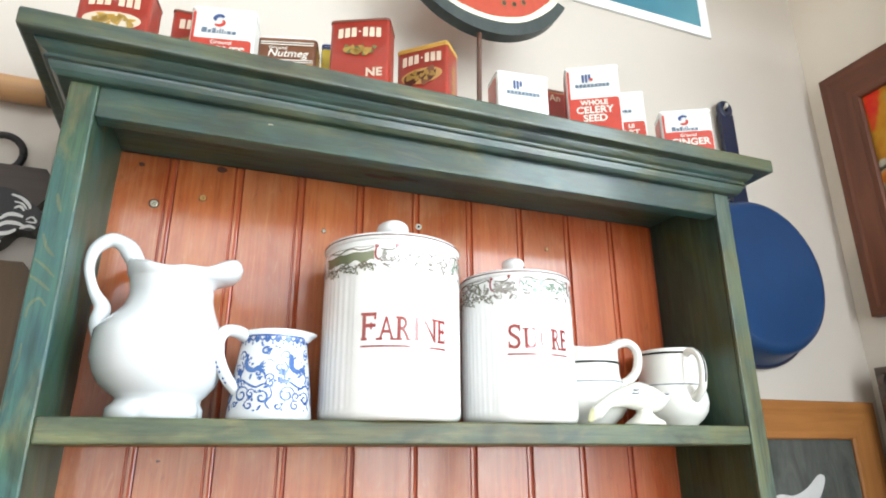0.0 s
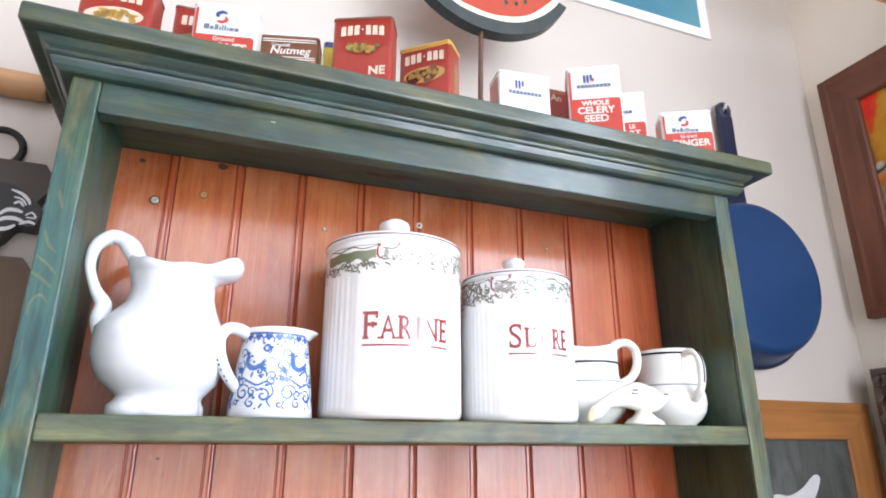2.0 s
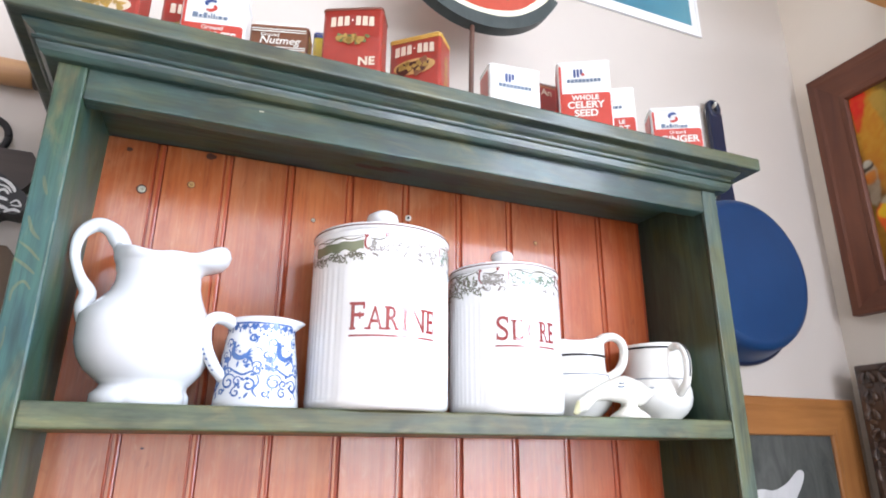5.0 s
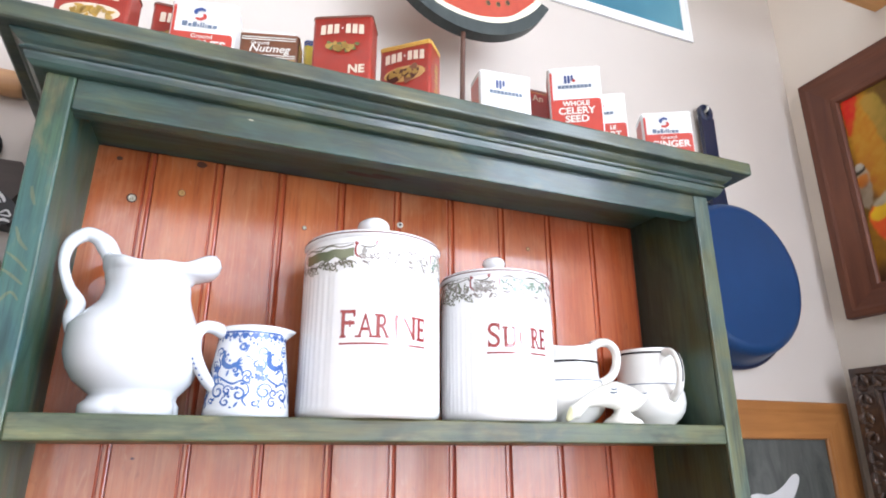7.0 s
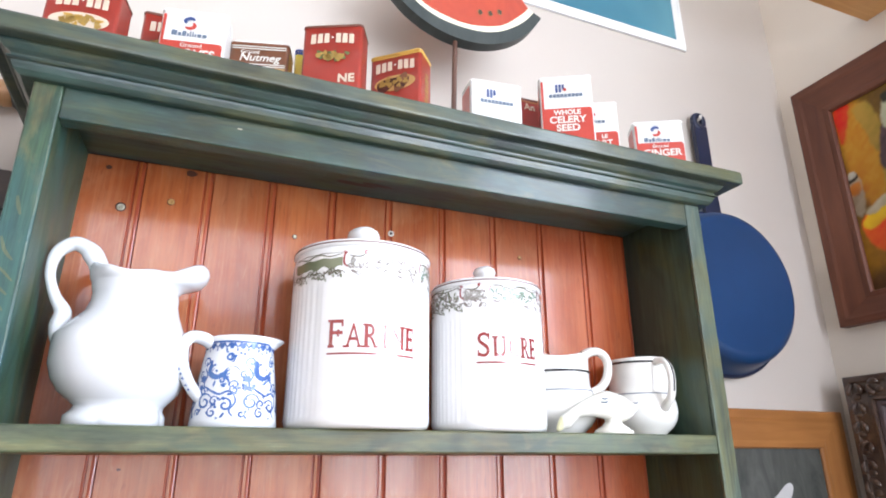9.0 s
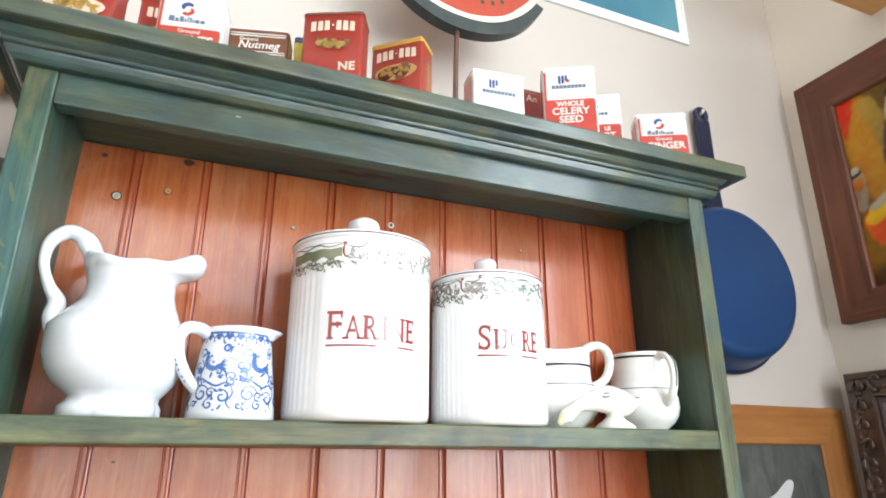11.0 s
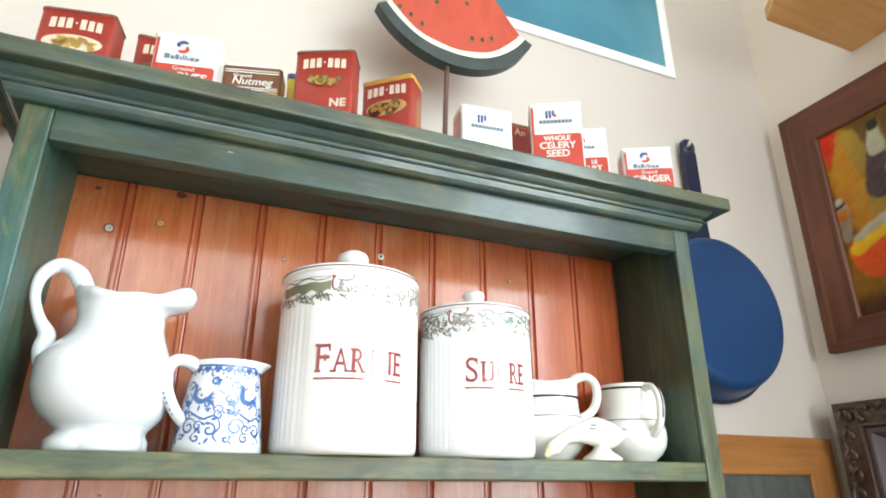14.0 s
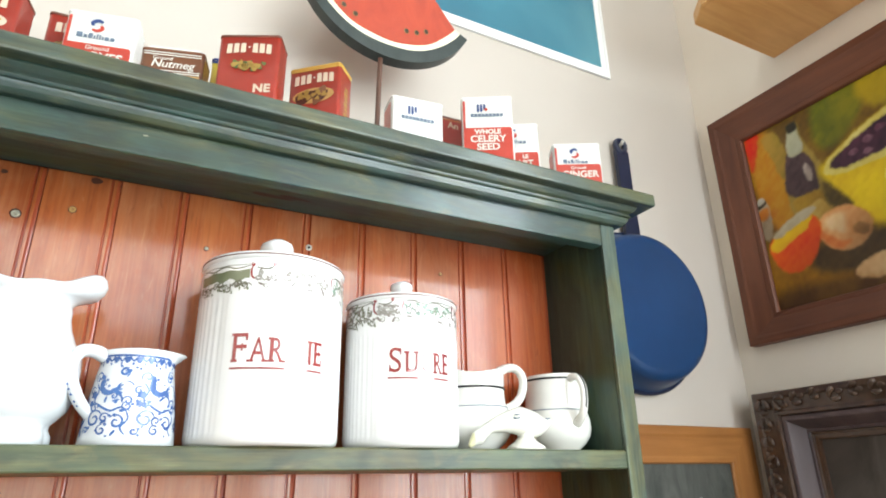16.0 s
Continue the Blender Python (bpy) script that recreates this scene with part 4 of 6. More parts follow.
        red.append((spiral(x + 0.0016, -0.0052, 0.0020, 1.0, 2.0, 1, 8), 0.0018))
        line.append(([(x + 0.005, -0.0085), (x + 0.014, -0.0100), (x + 0.0195, -0.0085), (x + 0.0215, -0.0060)], 0.0015))
        red.append((spiral(x + 0.0222, -0.0050, 0.0019, 1.0, 0.5, 1, 8), 0.0018))
        red.append(([(x + span + 4 * deg, -0.006), (x + span + 3 * deg, -0.012), (x + span + 3.5 * deg, -0.018)], 0.0016))
        for kx in range(46):
            u, v = x + 0.004 + rng.uniform(0, span - 0.006), -0.0105 - rng.uniform(0, 0.0125)
            mauve.append(blob(u, v, rng.uniform(0.0007, 0.0022), rng.uniform(0.0006, 0.0014), 8, 3, 0.25, rng.uniform(0, 3)))
        for kx in range(9):
            u, v = x + 0.006 + rng.uniform(0, span - 0.012), -0.012 - rng.uniform(0, 0.008)
            faint.append((spiral(u, v, rng.uniform(0.0018, 0.0034), 1.1, rng.uniform(0, 6), rng.choice((-1, 1)), 10), 0.0016))
        for kx in range(4):
            u = x + span * (kx + 0.1) / 4
            faint.append(([(u, -0.0205), (u + span * 0.06, -0.0175), (u + span * 0.13, -0.0215), (u + span * 0.2, -0.0185), (u + span * 0.25, -0.0235)], 0.0018))
    step = 0.0085
    for kx in range(int(2 * math.pi * R / step)):
        u, dip = kx * step, 0.0022 * math.sin(kx * 1.9)
        below = [kinds[i] for i in range(3) if 0 <= (u / deg - start - 120 * i) % 360 <= widths[i] + 2]
        if "olive" not in below and "dense" not in below:
            if kx % 2:
                mauve.append(blob(u, -0.0262 + dip, 0.0030, 0.0016, 10, 2, 0.3, kx))
                faint.append((spiral(u + 0.004, -0.0270 + dip, 0.0034, 1.2, 1.2 * kx, -1, 12), 0.0013))
            continue
        line.append((spiral(u, -0.0275 + dip, 0.0040, 1.3, 1.2 * kx, 1 if kx % 2 else -1, 12), 0.0017))
        line.append(([(u - 0.003, -0.0245), (u + 0.001, -0.0265 + dip), (u + 0.005, -0.0248), (u + 0.008, -0.0275)], 0.0012))
        olive.append(blob(u + 0.004, -0.0312 + dip, 0.0011, 0.0020, 7))
        mauve.append(blob(u + 0.0020, -0.0255, 0.0016, 0.0013, 8, 3, 0.2, kx))
    bm = bmesh.new()
    for index, shapes in enumerate((olive, teal, mauve + dim)):
        have = len(bm.faces)
        flat_on(shapes, on, bm)
        bm.faces.ensure_lookup_table()
        for f in bm.faces[have:]:
            f.material_index = index
    for index, lines in ((3, line), (4, red), (5, faint)):
        have = len(bm.faces)
        strokes_on(lines, on, bm)
        bm.faces.ensure_lookup_table()
        for f in bm.faces[have:]:
            f.material_index = index
    part("printed_border", bm, [OLIVE, TEAL_PRINT, MAUVE, OLIVE_LINE, CRIMSON, FAINT_LINE], ob, "olive and mauve printed border with crimson hooks")
    return ob


def word_on(ob, letters, R, z, turn, width):
    """A red word of slab-serif capitals on a rule; letters: character, start and end along the word, height."""
    base = round_front(0, 0, R, z, radians(turn), 0.0005)
    stems = {"F": (0.18,), "R": (0.18,), "E": (0.18,), "I": (0.5,), "U": (0.16,), "N": (0.86,)}
    feet = {"F": (0.18,), "A": (0.06, 0.94), "R": (0.18, 0.92), "I": (0.5,), "N": (0.12,), "E": (), "S": (), "U": (), "C": ()}
    heads = {"N": (0.10, 0.88), "U": (0.14, 0.86), "I": (0.5,), "A": (), "F": (), "R": (), "E": (), "S": (), "C": ()}
    for c, p0, p1, h in letters:
        u0, w = (p0 - 0.5) * width, (p1 - p0) * width
        bm = lettering(c, 1.0, lambda a, b: (a, b, 0))
        xs, ys = [v.co.x for v in bm.verts], [v.co.y for v in bm.verts]
        x0, x1, y0, y1 = min(xs), max(xs), min(ys), max(ys)
        inset = 0.18 if c == "I" else 0.04
        for v in bm.verts:
            v.co = Vector(base(u0 + w * (inset + (1 - 2 * inset) * (v.co.x - x0) / (x1 - x0)), h * (v.co.y - y0) / (y1 - y0)))
        t, wide, stem = h * 0.09, (0.0032 if c != "I" else 0.0028), 0.0030
        spans = [(u0 + w * f - stem / 2, u0 + w * f + stem / 2, 0.0002, h - 0.0002) for f in stems.get(c, ())]
        spans += [(u0 + w * f - wide, u0 + w * f + wide, 0, t) for f in feet[c]]
        spans += [(u0 + w * f - wide, u0 + w * f + wide, h - t, h) for f in heads[c]]
        if c in "FER":
            spans.append((u0 - 0.0012, u0 + w * 0.3, h - t, h))
        if c == "E":
            spans += [(u0 - 0.0012, u0 + w * 0.3, 0, t), (u0 + w * 0.86, u0 + w, 0, h * 0.26)]
        if c in "FE":
            spans.append((u0 + w * 0.86, u0 + w, h * 0.74, h))
            spans.append((u0 + w * 0.60, u0 + w * 0.72, h * 0.38, h * 0.64))
        if c in "SC":
            spans.append((u0 + w * 0.86, u0 + w * 0.97, h * 0.70, h * 0.98))
        if c == "S":
            spans.append((u0 + w * 0.03, u0 + w * 0.14, h * 0.02, h * 0.30))
        lift = round_front(0, 0, R, z, radians(turn), 0.0006)
        lines_on(spans, lift, bm, 4)
        part("letter", bm, CRIMSON, ob)
    part("rule", lines_on([(-width / 2 - 0.001, width / 2 + 0.001, -0.0066, -0.0048)], base, cut=30), CRIMSON, ob, "crimson rule under the word")


RF, RS = 0.0752, 0.0655
far = canister("flour_canister", (0.1905, 0.640, SHELF), RF, 0.1815, 0.0310, 0.0185, -4.5, -76, ("olive", "teal", "olive"), (50, 50, 50), 0.0085, "large fluted white canister lettered FARINE in red", 3)
word_on(far, (("F", 0.0, 0.165, 0.0275), ("A", 0.19, 0.365, 0.0235), ("R", 0.39, 0.545, 0.0235), ("I", 0.58, 0.645, 0.0235), ("N", 0.685, 0.865, 0.0235), ("E", 0.895, 1.0, 0.0235)), RF, 0.0745, -4.5, 0.0890)
suc = canister("sugar_canister", (0.3440, 0.640, SHELF), RS, 0.1605, 0.0235, 0.0140, -6.0, -15, ("teal", "olive", "dense"), (56, 50, 88), 0.0030, "fluted white canister lettered SUCRE in red", 8)
word_on(suc, (("S", 0.0, 0.195, 0.0265), ("U", 0.245, 0.445, 0.0225), ("C", 0.49, 0.665, 0.0225), ("R", 0.70, 0.865, 0.0225), ("E", 0.885, 1.0, 0.0225)), RS, 0.0760, -4.8, 0.0705)


# ---- hotelware creamers ----
def creamer(at, turn, label, spout, crest, rim, band, handle, thick, wide):
    """spout and crest: how far the rim rises at the spout and at the handle."""
    ob = thing("creamer", label, "creamer", at, turn, "banded hotelware creamers")
    prof = [(0.0260, 0.0), (0.0285, 0.001), (0.0295, 0.004), (0.0370, 0.010), (0.0430, 0.019), (0.0455, 0.029), (0.0450, 0.040), (0.0425, 0.049), (0.0400, 0.0545), (0.0388, 0.060), (0.0384, 0.072), (0.0386, 0.080)]
    n = 72

    def mouth(dr, z, part_way=1.0):
        out = []
        for k in range(n):
            a = 2 * math.pi * k / n
            c = math.cos(a)
            r = 0.0388 + dr + 0.010 * part_way * max(0.0, -c) ** 6
            out.append((r * math.cos(a), r * math.sin(a) * (1 - 0.06 * abs(c)), z + part_way * (spout * max(0.0, -c) ** 2.2 + crest * max(0.0, c) ** 1.7)))
        return out
    rings = [circle(r, z, n) for r, z in prof] + [mouth(0.0, rim - 0.008, 0.5), mouth(0.0006, rim - 0.002), mouth(0.0002, rim), mouth(-0.0018, rim - 0.0003), mouth(-0.0030, rim - 0.004, 0.8)]
    rings += [circle(r - 0.004, z, n) for r, z in reversed(prof[3:])]
    part("body", loft(rings, True, True), HOTELWARE, ob)
    part("handle", tube(handle, lambda t: thick + 0.0014 * abs(2 * t - 1) ** 3, 16, wide), HOTELWARE, ob, "looped white handle with a black line")
    line = []
    path = spline(handle, 8)
    for i in range(8, len(path) - 6, 4):
        d = (path[i + 1] - path[i - 1]).normalized()
        line.append(path[i] + Vector((d.z, 0, -d.x)) * -(thick - 0.0008))
    part("handle_line", tube(line, 0.0010, 8, 1.8), BLACK_BAND, ob)
    part("band", lathe([(0.0380, band), (0.03975, band + 0.0002), (0.03980, band + 0.0024), (0.0380, band + 0.0026)], n), BLACK_BAND, ob, "black enamel band")
    part("band", lathe([(0.0412, 0.0508), (0.0425, 0.0509), (0.0422, 0.0519), (0.0410, 0.0520)], n), P_GREY, ob, "fine grey line")
    return ob


creamer((0.4520, 0.660, SHELF), -24, "white hotelware creamer with a black band beside the sugar canister", 0.012, 0.0095, 0.0915, 0.0730,
        [(0.034, 0, 0.0970), (0.0425, 0, 0.1012), (0.0535, 0, 0.1010), (0.0620, 0, 0.0925), (0.0632, 0, 0.0780), (0.0585, 0, 0.0640), (0.0500, 0, 0.0550), (0.0405, 0, 0.0500)], 0.0053, 1.45)
creamer((0.5760, 0.659, SHELF), -91, "white hotelware creamer with a black band in the shelf corner", 0.002, 0.001, 0.0965, 0.0900,
        [(0.035, 0, 0.0900), (0.0470, 0, 0.0915), (0.0565, 0, 0.0870), (0.0625, 0, 0.0760), (0.0630, 0, 0.0610), (0.0575, 0, 0.0440), (0.0440, 0, 0.0330)], 0.0042, 1.15)


# ---- goose figurine ----
def goose():
    path = [(-0.0665, 0, 0.0030), (-0.0610, 0, 0.0085), (-0.0555, 0, 0.0125), (-0.0480, 0, 0.0180), (-0.0390, 0, 0.0240), (-0.0200, 0, 0.0300), (0.0030, 0, 0.0325), (0.0240, 0, 0.0290), (0.0380, 0, 0.0305), (0.0490, 0, 0.0345)]
    radii = [0.0016, 0.0052, 0.0084, 0.0072, 0.0064, 0.0110, 0.0168, 0.0150, 0.0080, 0.0016]
    bm = tube(path, lambda t: float(np.interp(t, np.linspace(0, 1, 10), radii)), 24, 0.92)
    for f in bm.faces:
        if f.calc_center_median().x < -0.0610:
            f.material_index = 1
    lathe([(0.0225, 0.0), (0.0232, 0.002), (0.0205, 0.005), (0.0135, 0.0095), (0.0092, 0.0140), (0.0110, 0.022)], 28, 0.010, 0.0, bm=bm, cap_last=True)
    have = len(bm.faces)
    for x, z, run in ((-0.012, 0.0390, 0.006), (-0.014, 0.0350, 0.008), (0.032, 0.0355, 0.004)):
        tube([(x, -0.0128, z), (x + run * 0.5, -0.0146, z - 0.0008), (x + run, -0.0150, z + 0.0002)], 0.0008, 6, 1.0, 3, bm, Vector((0, 0, 1)))
    bmesh.ops.create_icosphere(bm, subdivisions=1, radius=0.0010, matrix=Matrix.Translation((-0.0560, -0.0056, 0.0145)))
    bm.faces.ensure_lookup_table()
    for f in bm.faces[have:]:
        f.material_index = 2
    return solid("goose_figurine", bm, [GOOSE, BEAK, P_GREY], "small cream ceramic goose with its head lowered", "figurine", at=(0.4790, 0.606, SHELF))


goose()

# ---- spice tins on the top board ----
ROOF = 1.880


def tin(name, label, fl, fr, d, h, body_mat, rim_mat, cap=None, cap_mat=None, group="spice tins on the hutch"):
    """A tin with rounded corners, set by its front upper corners in plan; front faces local -y."""
    fl, fr = Vector(fl), Vector(fr)
    w = (fr - fl).length
    along = (fr - fl).normalized()
    back = Vector((-along.y, along.x))
    c = (fl + fr) / 2 + back * (d / 2)
    ob = thing(name, label, "spice tin", (c.x, c.y, ROOF), math.degrees(math.atan2(along.y, along.x)), group)
    r = 0.0042
    rings = []
    for inset, z in ((0.0012, 0.0), (0.0, 0.0012), (0.0, 0.004), (0.0, h - 0.004)):
        rings.append([(x, y, z) for x, y in rounded_rect(w - 2 * inset, d - 2 * inset, r)])
    part("body", loft(rings, True, True), body_mat, ob)
    rings = []
    for inset, z in ((0.0002, h - 0.0042), (-0.0006, h - 0.0036), (-0.0006, h - 0.0016), (0.0004, h - 0.0002), (0.0022, h), (0.0030, h - 0.0010)):
        rings.append([(x, y, z) for x, y in rounded_rect(w - 2 * inset, d - 2 * inset, r)])
    part("lid", loft(rings, True, True), rim_mat, ob)
    if cap:
        part("shaker_cap", loft([[(x, y, z) for x, y in rounded_rect(w * cap[0] - 2 * i, d * 0.8 - 2 * i, r)] for i, z in ((0, h - 0.001), (0, h + cap[1] - 0.002), (0.002, h + cap[1]))], True, True), cap_mat, ob)
    return ob, w, d, h


def face_of(d, lift=0.0005, x0=0.0, z0=0.0, tilt=0.0):
    return front(-d / 2 - lift, x0, z0, tilt)


def bars(count, width, height, gap, u0, v0, arch=0.0):
    """A row of upright blocks that stands for a brand name."""
    out = []
    total = count * width + (count - 1) * gap
    for k in range(count):
        u = u0 - total / 2 + k * (width + gap)
        s = (2 * (k + 0.5) / count - 1)
        v = v0 - arch * s * s
        out.append([(u, v), (u + width, v), (u + width, v + height), (u, v + height)])
    return out


def plate(u0, u1, v0, v1, r=0.004, corners="1111"):
    """A rounded rectangle; corners: which of lower left, lower right, upper right, upper left are round."""
    out = []
    for (cx, cy, a0), on in zip(((u0, v0, 180), (u1, v0, 270), (u1, v1, 0), (u0, v1, 90)), corners):
        if on == "1":
            x, y = cx + (r if cx == u0 else -r), cy + (r if cy == v0 else -r)
            out += [(x + r * math.cos(radians(a0 + 18 * k)), y + r * math.sin(radians(a0 + 18 * k))) for k in range(6)]
        else:
            out.append((cx, cy))
    return out


def red_tin(fl, fr, d, h, rim, label, dish, side_bars=False, foot=False, cap=None, cap_mat=None):
    ob, w, d, h = tin("spice_tin", label, fl, fr, d, h, T_RED, rim, cap, cap_mat)
    if rim is T_GOLD:
        part("gold_band", loft([[(x, y, z) for x, y in rounded_rect(w + 0.0006, d + 0.0006, 0.0044)] for z in (h - 0.0072, h - 0.0045)], False), T_GOLD, ob)
    on = face_of(d)
    for side in (-1, 1):
        for k in range(3):
            u0 = side * 0.0142 + (k - 1) * 0.0076 - 0.0030
            v0, lean = h - 0.0250 - 3.2 * (u0 + 0.003) ** 2, -0.14 * (u0 + 0.003) * 40
            part("brand_block", flat_on([[(u0, v0), (u0 + 0.0060, v0 + 0.006 * lean), (u0 + 0.0057, v0 + 0.0128 + 0.006 * lean), (u0 + 0.0003, v0 + 0.0128)]], on), P_CREAM, ob)
    part("brand_dot", flat_on([blob(0, h - 0.0180, 0.0012, 0.0012, 8)], face_of(d, 0.0007)), P_WHITE, ob)
    rng = random.Random(int(h * 1e4) + int(fl[0] * 1000))
    if dish:
        part("printed_plate", flat_on([blob(0, h - 0.043, w * 0.40, 0.0105, 28)], on), T_TAN if dish == "dark" else P_CREAM, ob)
    if dish == "dark":
        part("printed_food", flat_on([blob(-w * 0.17, h - 0.0440, w * 0.20, 0.0080, 16, 3, 0.12, 0.4)], face_of(d, 0.0006)), P_DARK, ob)
        part("printed_food", flat_on([blob(w * 0.12, h - 0.0435, w * 0.20, 0.0078, 16, 4, 0.12, 1.1)], face_of(d, 0.0007)), T_BROWN, ob)
    cols = [T_GOLD, P_OCHRE] if dish == "white" else ([P_GREEN, P_OCHRE] if not dish else [P_DARK, P_OCHRE])
    for i, m in enumerate(cols):
        food = [blob(rng.uniform(-0.019, 0.019), h - 0.0425 + rng.uniform(-0.0055, 0.0055), rng.uniform(0.0026, 0.0050), rng.uniform(0.0018, 0.0034), 10, 3, 0.25, rng.uniform(0, 3)) for k in range(13)]
        for f in food:
            part("printed_food", flat_on([f], face_of(d, 0.0008 + 0.0003 * i)), m, ob)
    if foot:
        part("printed_word", lettering("NE", 0.0145, face_of(d, 0.0008, 0.0175, h - 0.0775), 1.05, 0.0006), P_CREAM, ob)
    if side_bars:
        side = lambda u, v: (w / 2 + 0.0005, u, v)
        part("side_panel_print", flat_on([[(-0.005 + 0.0045 * (k % 2 == 0), 0.010 + 0.007 * k), (0.005, 0.010 + 0.007 * k), (0.005, 0.0145 + 0.007 * k), (-0.005, 0.0145 + 0.007 * k)] for k in range(7)], side), P_OCHRE, ob)
    return ob


red_tin((-0.158, 0.612), (-0.0885, 0.598), 0.036, 0.0835, T_RUST, "red spice tin printed with a dish of golden food", "white")
red_tin((-0.0735, 0.652), (-0.0075, 0.650), 0.034, 0.1070, T_RUST, "tall red spice tin half hidden behind the cloves", "")
red_tin((0.0975, 0.5935), (0.1590, 0.5640), 0.036, 0.0935, T_RUST, "tall red spice tin with printed green leaves", "", foot=True)
red_tin((0.1815, 0.6090), (0.2305, 0.5660), 0.036, 0.0835, T_GOLD, "red spice tin with a gold band turned aslant", "dark", True)


def white_tin(fl, fr, d, h, red_top, label, logo, words, faded=False):
    """White tin with a red lower field that rounds up at its edge, a two-colour mark and white words."""
    ob, w, d, h = tin("spice_tin", label, fl, fr, d, h, T_WHITE, T_WHITE)
    on = face_of(d)
    if not faded:
        part("red_field", flat_on([plate(-w / 2 + 0.0022, w / 2 - 0.0022, 0.002, red_top, 0.004, "0011")], on), T_SCARLET, ob, "scarlet printed field")
        part("red_margin", flat_on([plate(-w / 2 + 0.0022, -w / 2 + 0.0052, red_top - 0.003, h - 0.0075, 0.0012, "0011")], on), T_SCARLET, ob)
    side = lambda u, v: (-w / 2 - 0.0005, u, v)
    part("side_field", flat_on([plate(-d / 2 + 0.004, d / 2 - 0.004, 0.002, h - 0.008, 0.003)], side), P_FADED if faded else T_SCARLET, ob)
    if logo == "round":
        top = h - 0.017
        part("brand_mark", strokes_on([([(0.005, top + 0.0045), (0.000, top + 0.0062), (-0.005, top + 0.003), (-0.0035, top - 0.0005)], 0.0042)], face_of(d, 0.0006, -0.004)), P_BLUE, ob)
        part("brand_mark", strokes_on([([(-0.0045, top - 0.0055), (0.0005, top - 0.0066), (0.005, top - 0.0035), (0.0035, top + 0.0005)], 0.0042)], face_of(d, 0.0006, -0.004)), T_SCARLET, ob)
        u0 = -0.0215
        for k, wide in enumerate((0.0056, 0.0034, 0.0040, 0.0016, 0.0016, 0.0016, 0.0016, 0.0042, 0.0044)):
            tall = 0.0064 if k in (0, 2, 4, 5) else 0.0042
            part("brand_block", flat_on([[(u0, top - 0.0170), (u0 + wide, top - 0.0170), (u0 + wide, top - 0.0170 + tall), (u0, top - 0.0170 + tall)]], face_of(d, 0.0006, -0.001, 0, -0.02)), P_GREY, ob)
            u0 += wide + 0.0010
    else:
        top = h - 0.013
        for k in range(3):
            part("brand_mark", flat_on([plate(-0.0095 + 0.0044 * k, -0.0066 + 0.0044 * k, top - 0.0125 + (0.004 if k == 2 else 0), top, 0.0012)], face_of(d, 0.0006, -0.004)), P_BLUE, ob)
        if not faded:
            part("brand_mark", flat_on([blob(0.0030, top - 0.0085, 0.0022, 0.0026, 10)], face_of(d, 0.0007, -0.004)), T_SCARLET, ob)
        for k in range(9):
            part("brand_block", flat_on([[(-0.0225 + 0.005 * k, top - 0.0200), (-0.0183 + 0.005 * k, top - 0.0200), (-0.0183 + 0.005 * k, top - 0.0152), (-0.0225 + 0.005 * k, top - 0.0152)]], face_of(d, 0.0006)), P_GREY, ob)
    for text, size, v, u in words:
        part("printed_word", lettering(text, size, face_of(d, 0.0009, u, v), 1.0, 0.0004 if text.isupper() else 0.0001), P_WHITE, ob)
    return ob


white_tin((-0.0505, 0.6085), (0.0155, 0.5945), 0.036, 0.0835, 0.0430, "white and scarlet tin of ground cloves", "round", (("Ground", 0.0070, 0.0360, 0.0), ("CLOVES", 0.0140, 0.0235, 0.0)))
white_tin((0.3110, 0.6005), (0.3810, 0.5925), 0.038, 0.0835, 0.0, "sun-faded white spice tin with a pale blue mark", "bars", (), True)
white_tin((0.4165, 0.6060), (0.4775, 0.5720), 0.036, 0.1140, 0.0640, "tall white and scarlet tin of whole celery seed", "bars", (("WHOLE", 0.0098, 0.0540, 0.0), ("CELERY", 0.0140, 0.0418, 0.0), ("SEED", 0.0140, 0.0295, 0.0)))
white_tin((0.4905, 0.6460), (0.5500, 0.6120), 0.036, 0.1130, 0.0640, "white and scarlet spice tin half hidden by the celery seed", "round", (("LE", 0.0085, 0.0540, 0.013), ("ART", 0.0125, 0.0420, 0.012)))
white_tin((0.5745, 0.6115), (0.6360, 0.5785), 0.038, 0.0835, 0.0480, "white and scarlet tin of ground ginger", "round", (("Ground", 0.0070, 0.0400, 0.0), ("GINGER", 0.0145, 0.0270, 0.002)))

# brown nutmeg tin
ob, w, d, h = tin("spice_tin", "brown and tan tin of ground nutmeg with a white cap", (0.0210, 0.6330), (0.0855, 0.6150), 0.036, 0.0790, T_BROWN, T_BROWN, (0.92, 0.006), T_WHITE)
for v0, v1, m in ((h - 0.0068, h - 0.0054, P_WHITE), (h - 0.0098, h - 0.0084, P_WHITE), (h - 0.0305, h - 0.0292, P_WHITE), (h - 0.0332, h - 0.0319, P_WHITE), (0.004, h - 0.0345, T_TAN)):
    part("printed_band", flat_on([[(-w / 2 + 0.003, v0), (w / 2 - 0.003, v0), (w / 2 - 0.003, v1), (-w / 2 + 0.003, v1)]], face_of(d)), m, ob)
part("printed_word", lettering("Ground", 0.0066, face_of(d, 0.0009, -0.010, h - 0.0160), 1.0, 0.0001), P_WHITE, ob)
bm = lettering("Nutmeg", 0.0138, lambda u, v: (u + 0.22 * v + 0.001, -d / 2 - 0.0009, h - 0.0258 + v), 1.0, 0.0002)
part("printed_word", bm, P_WHITE, ob)
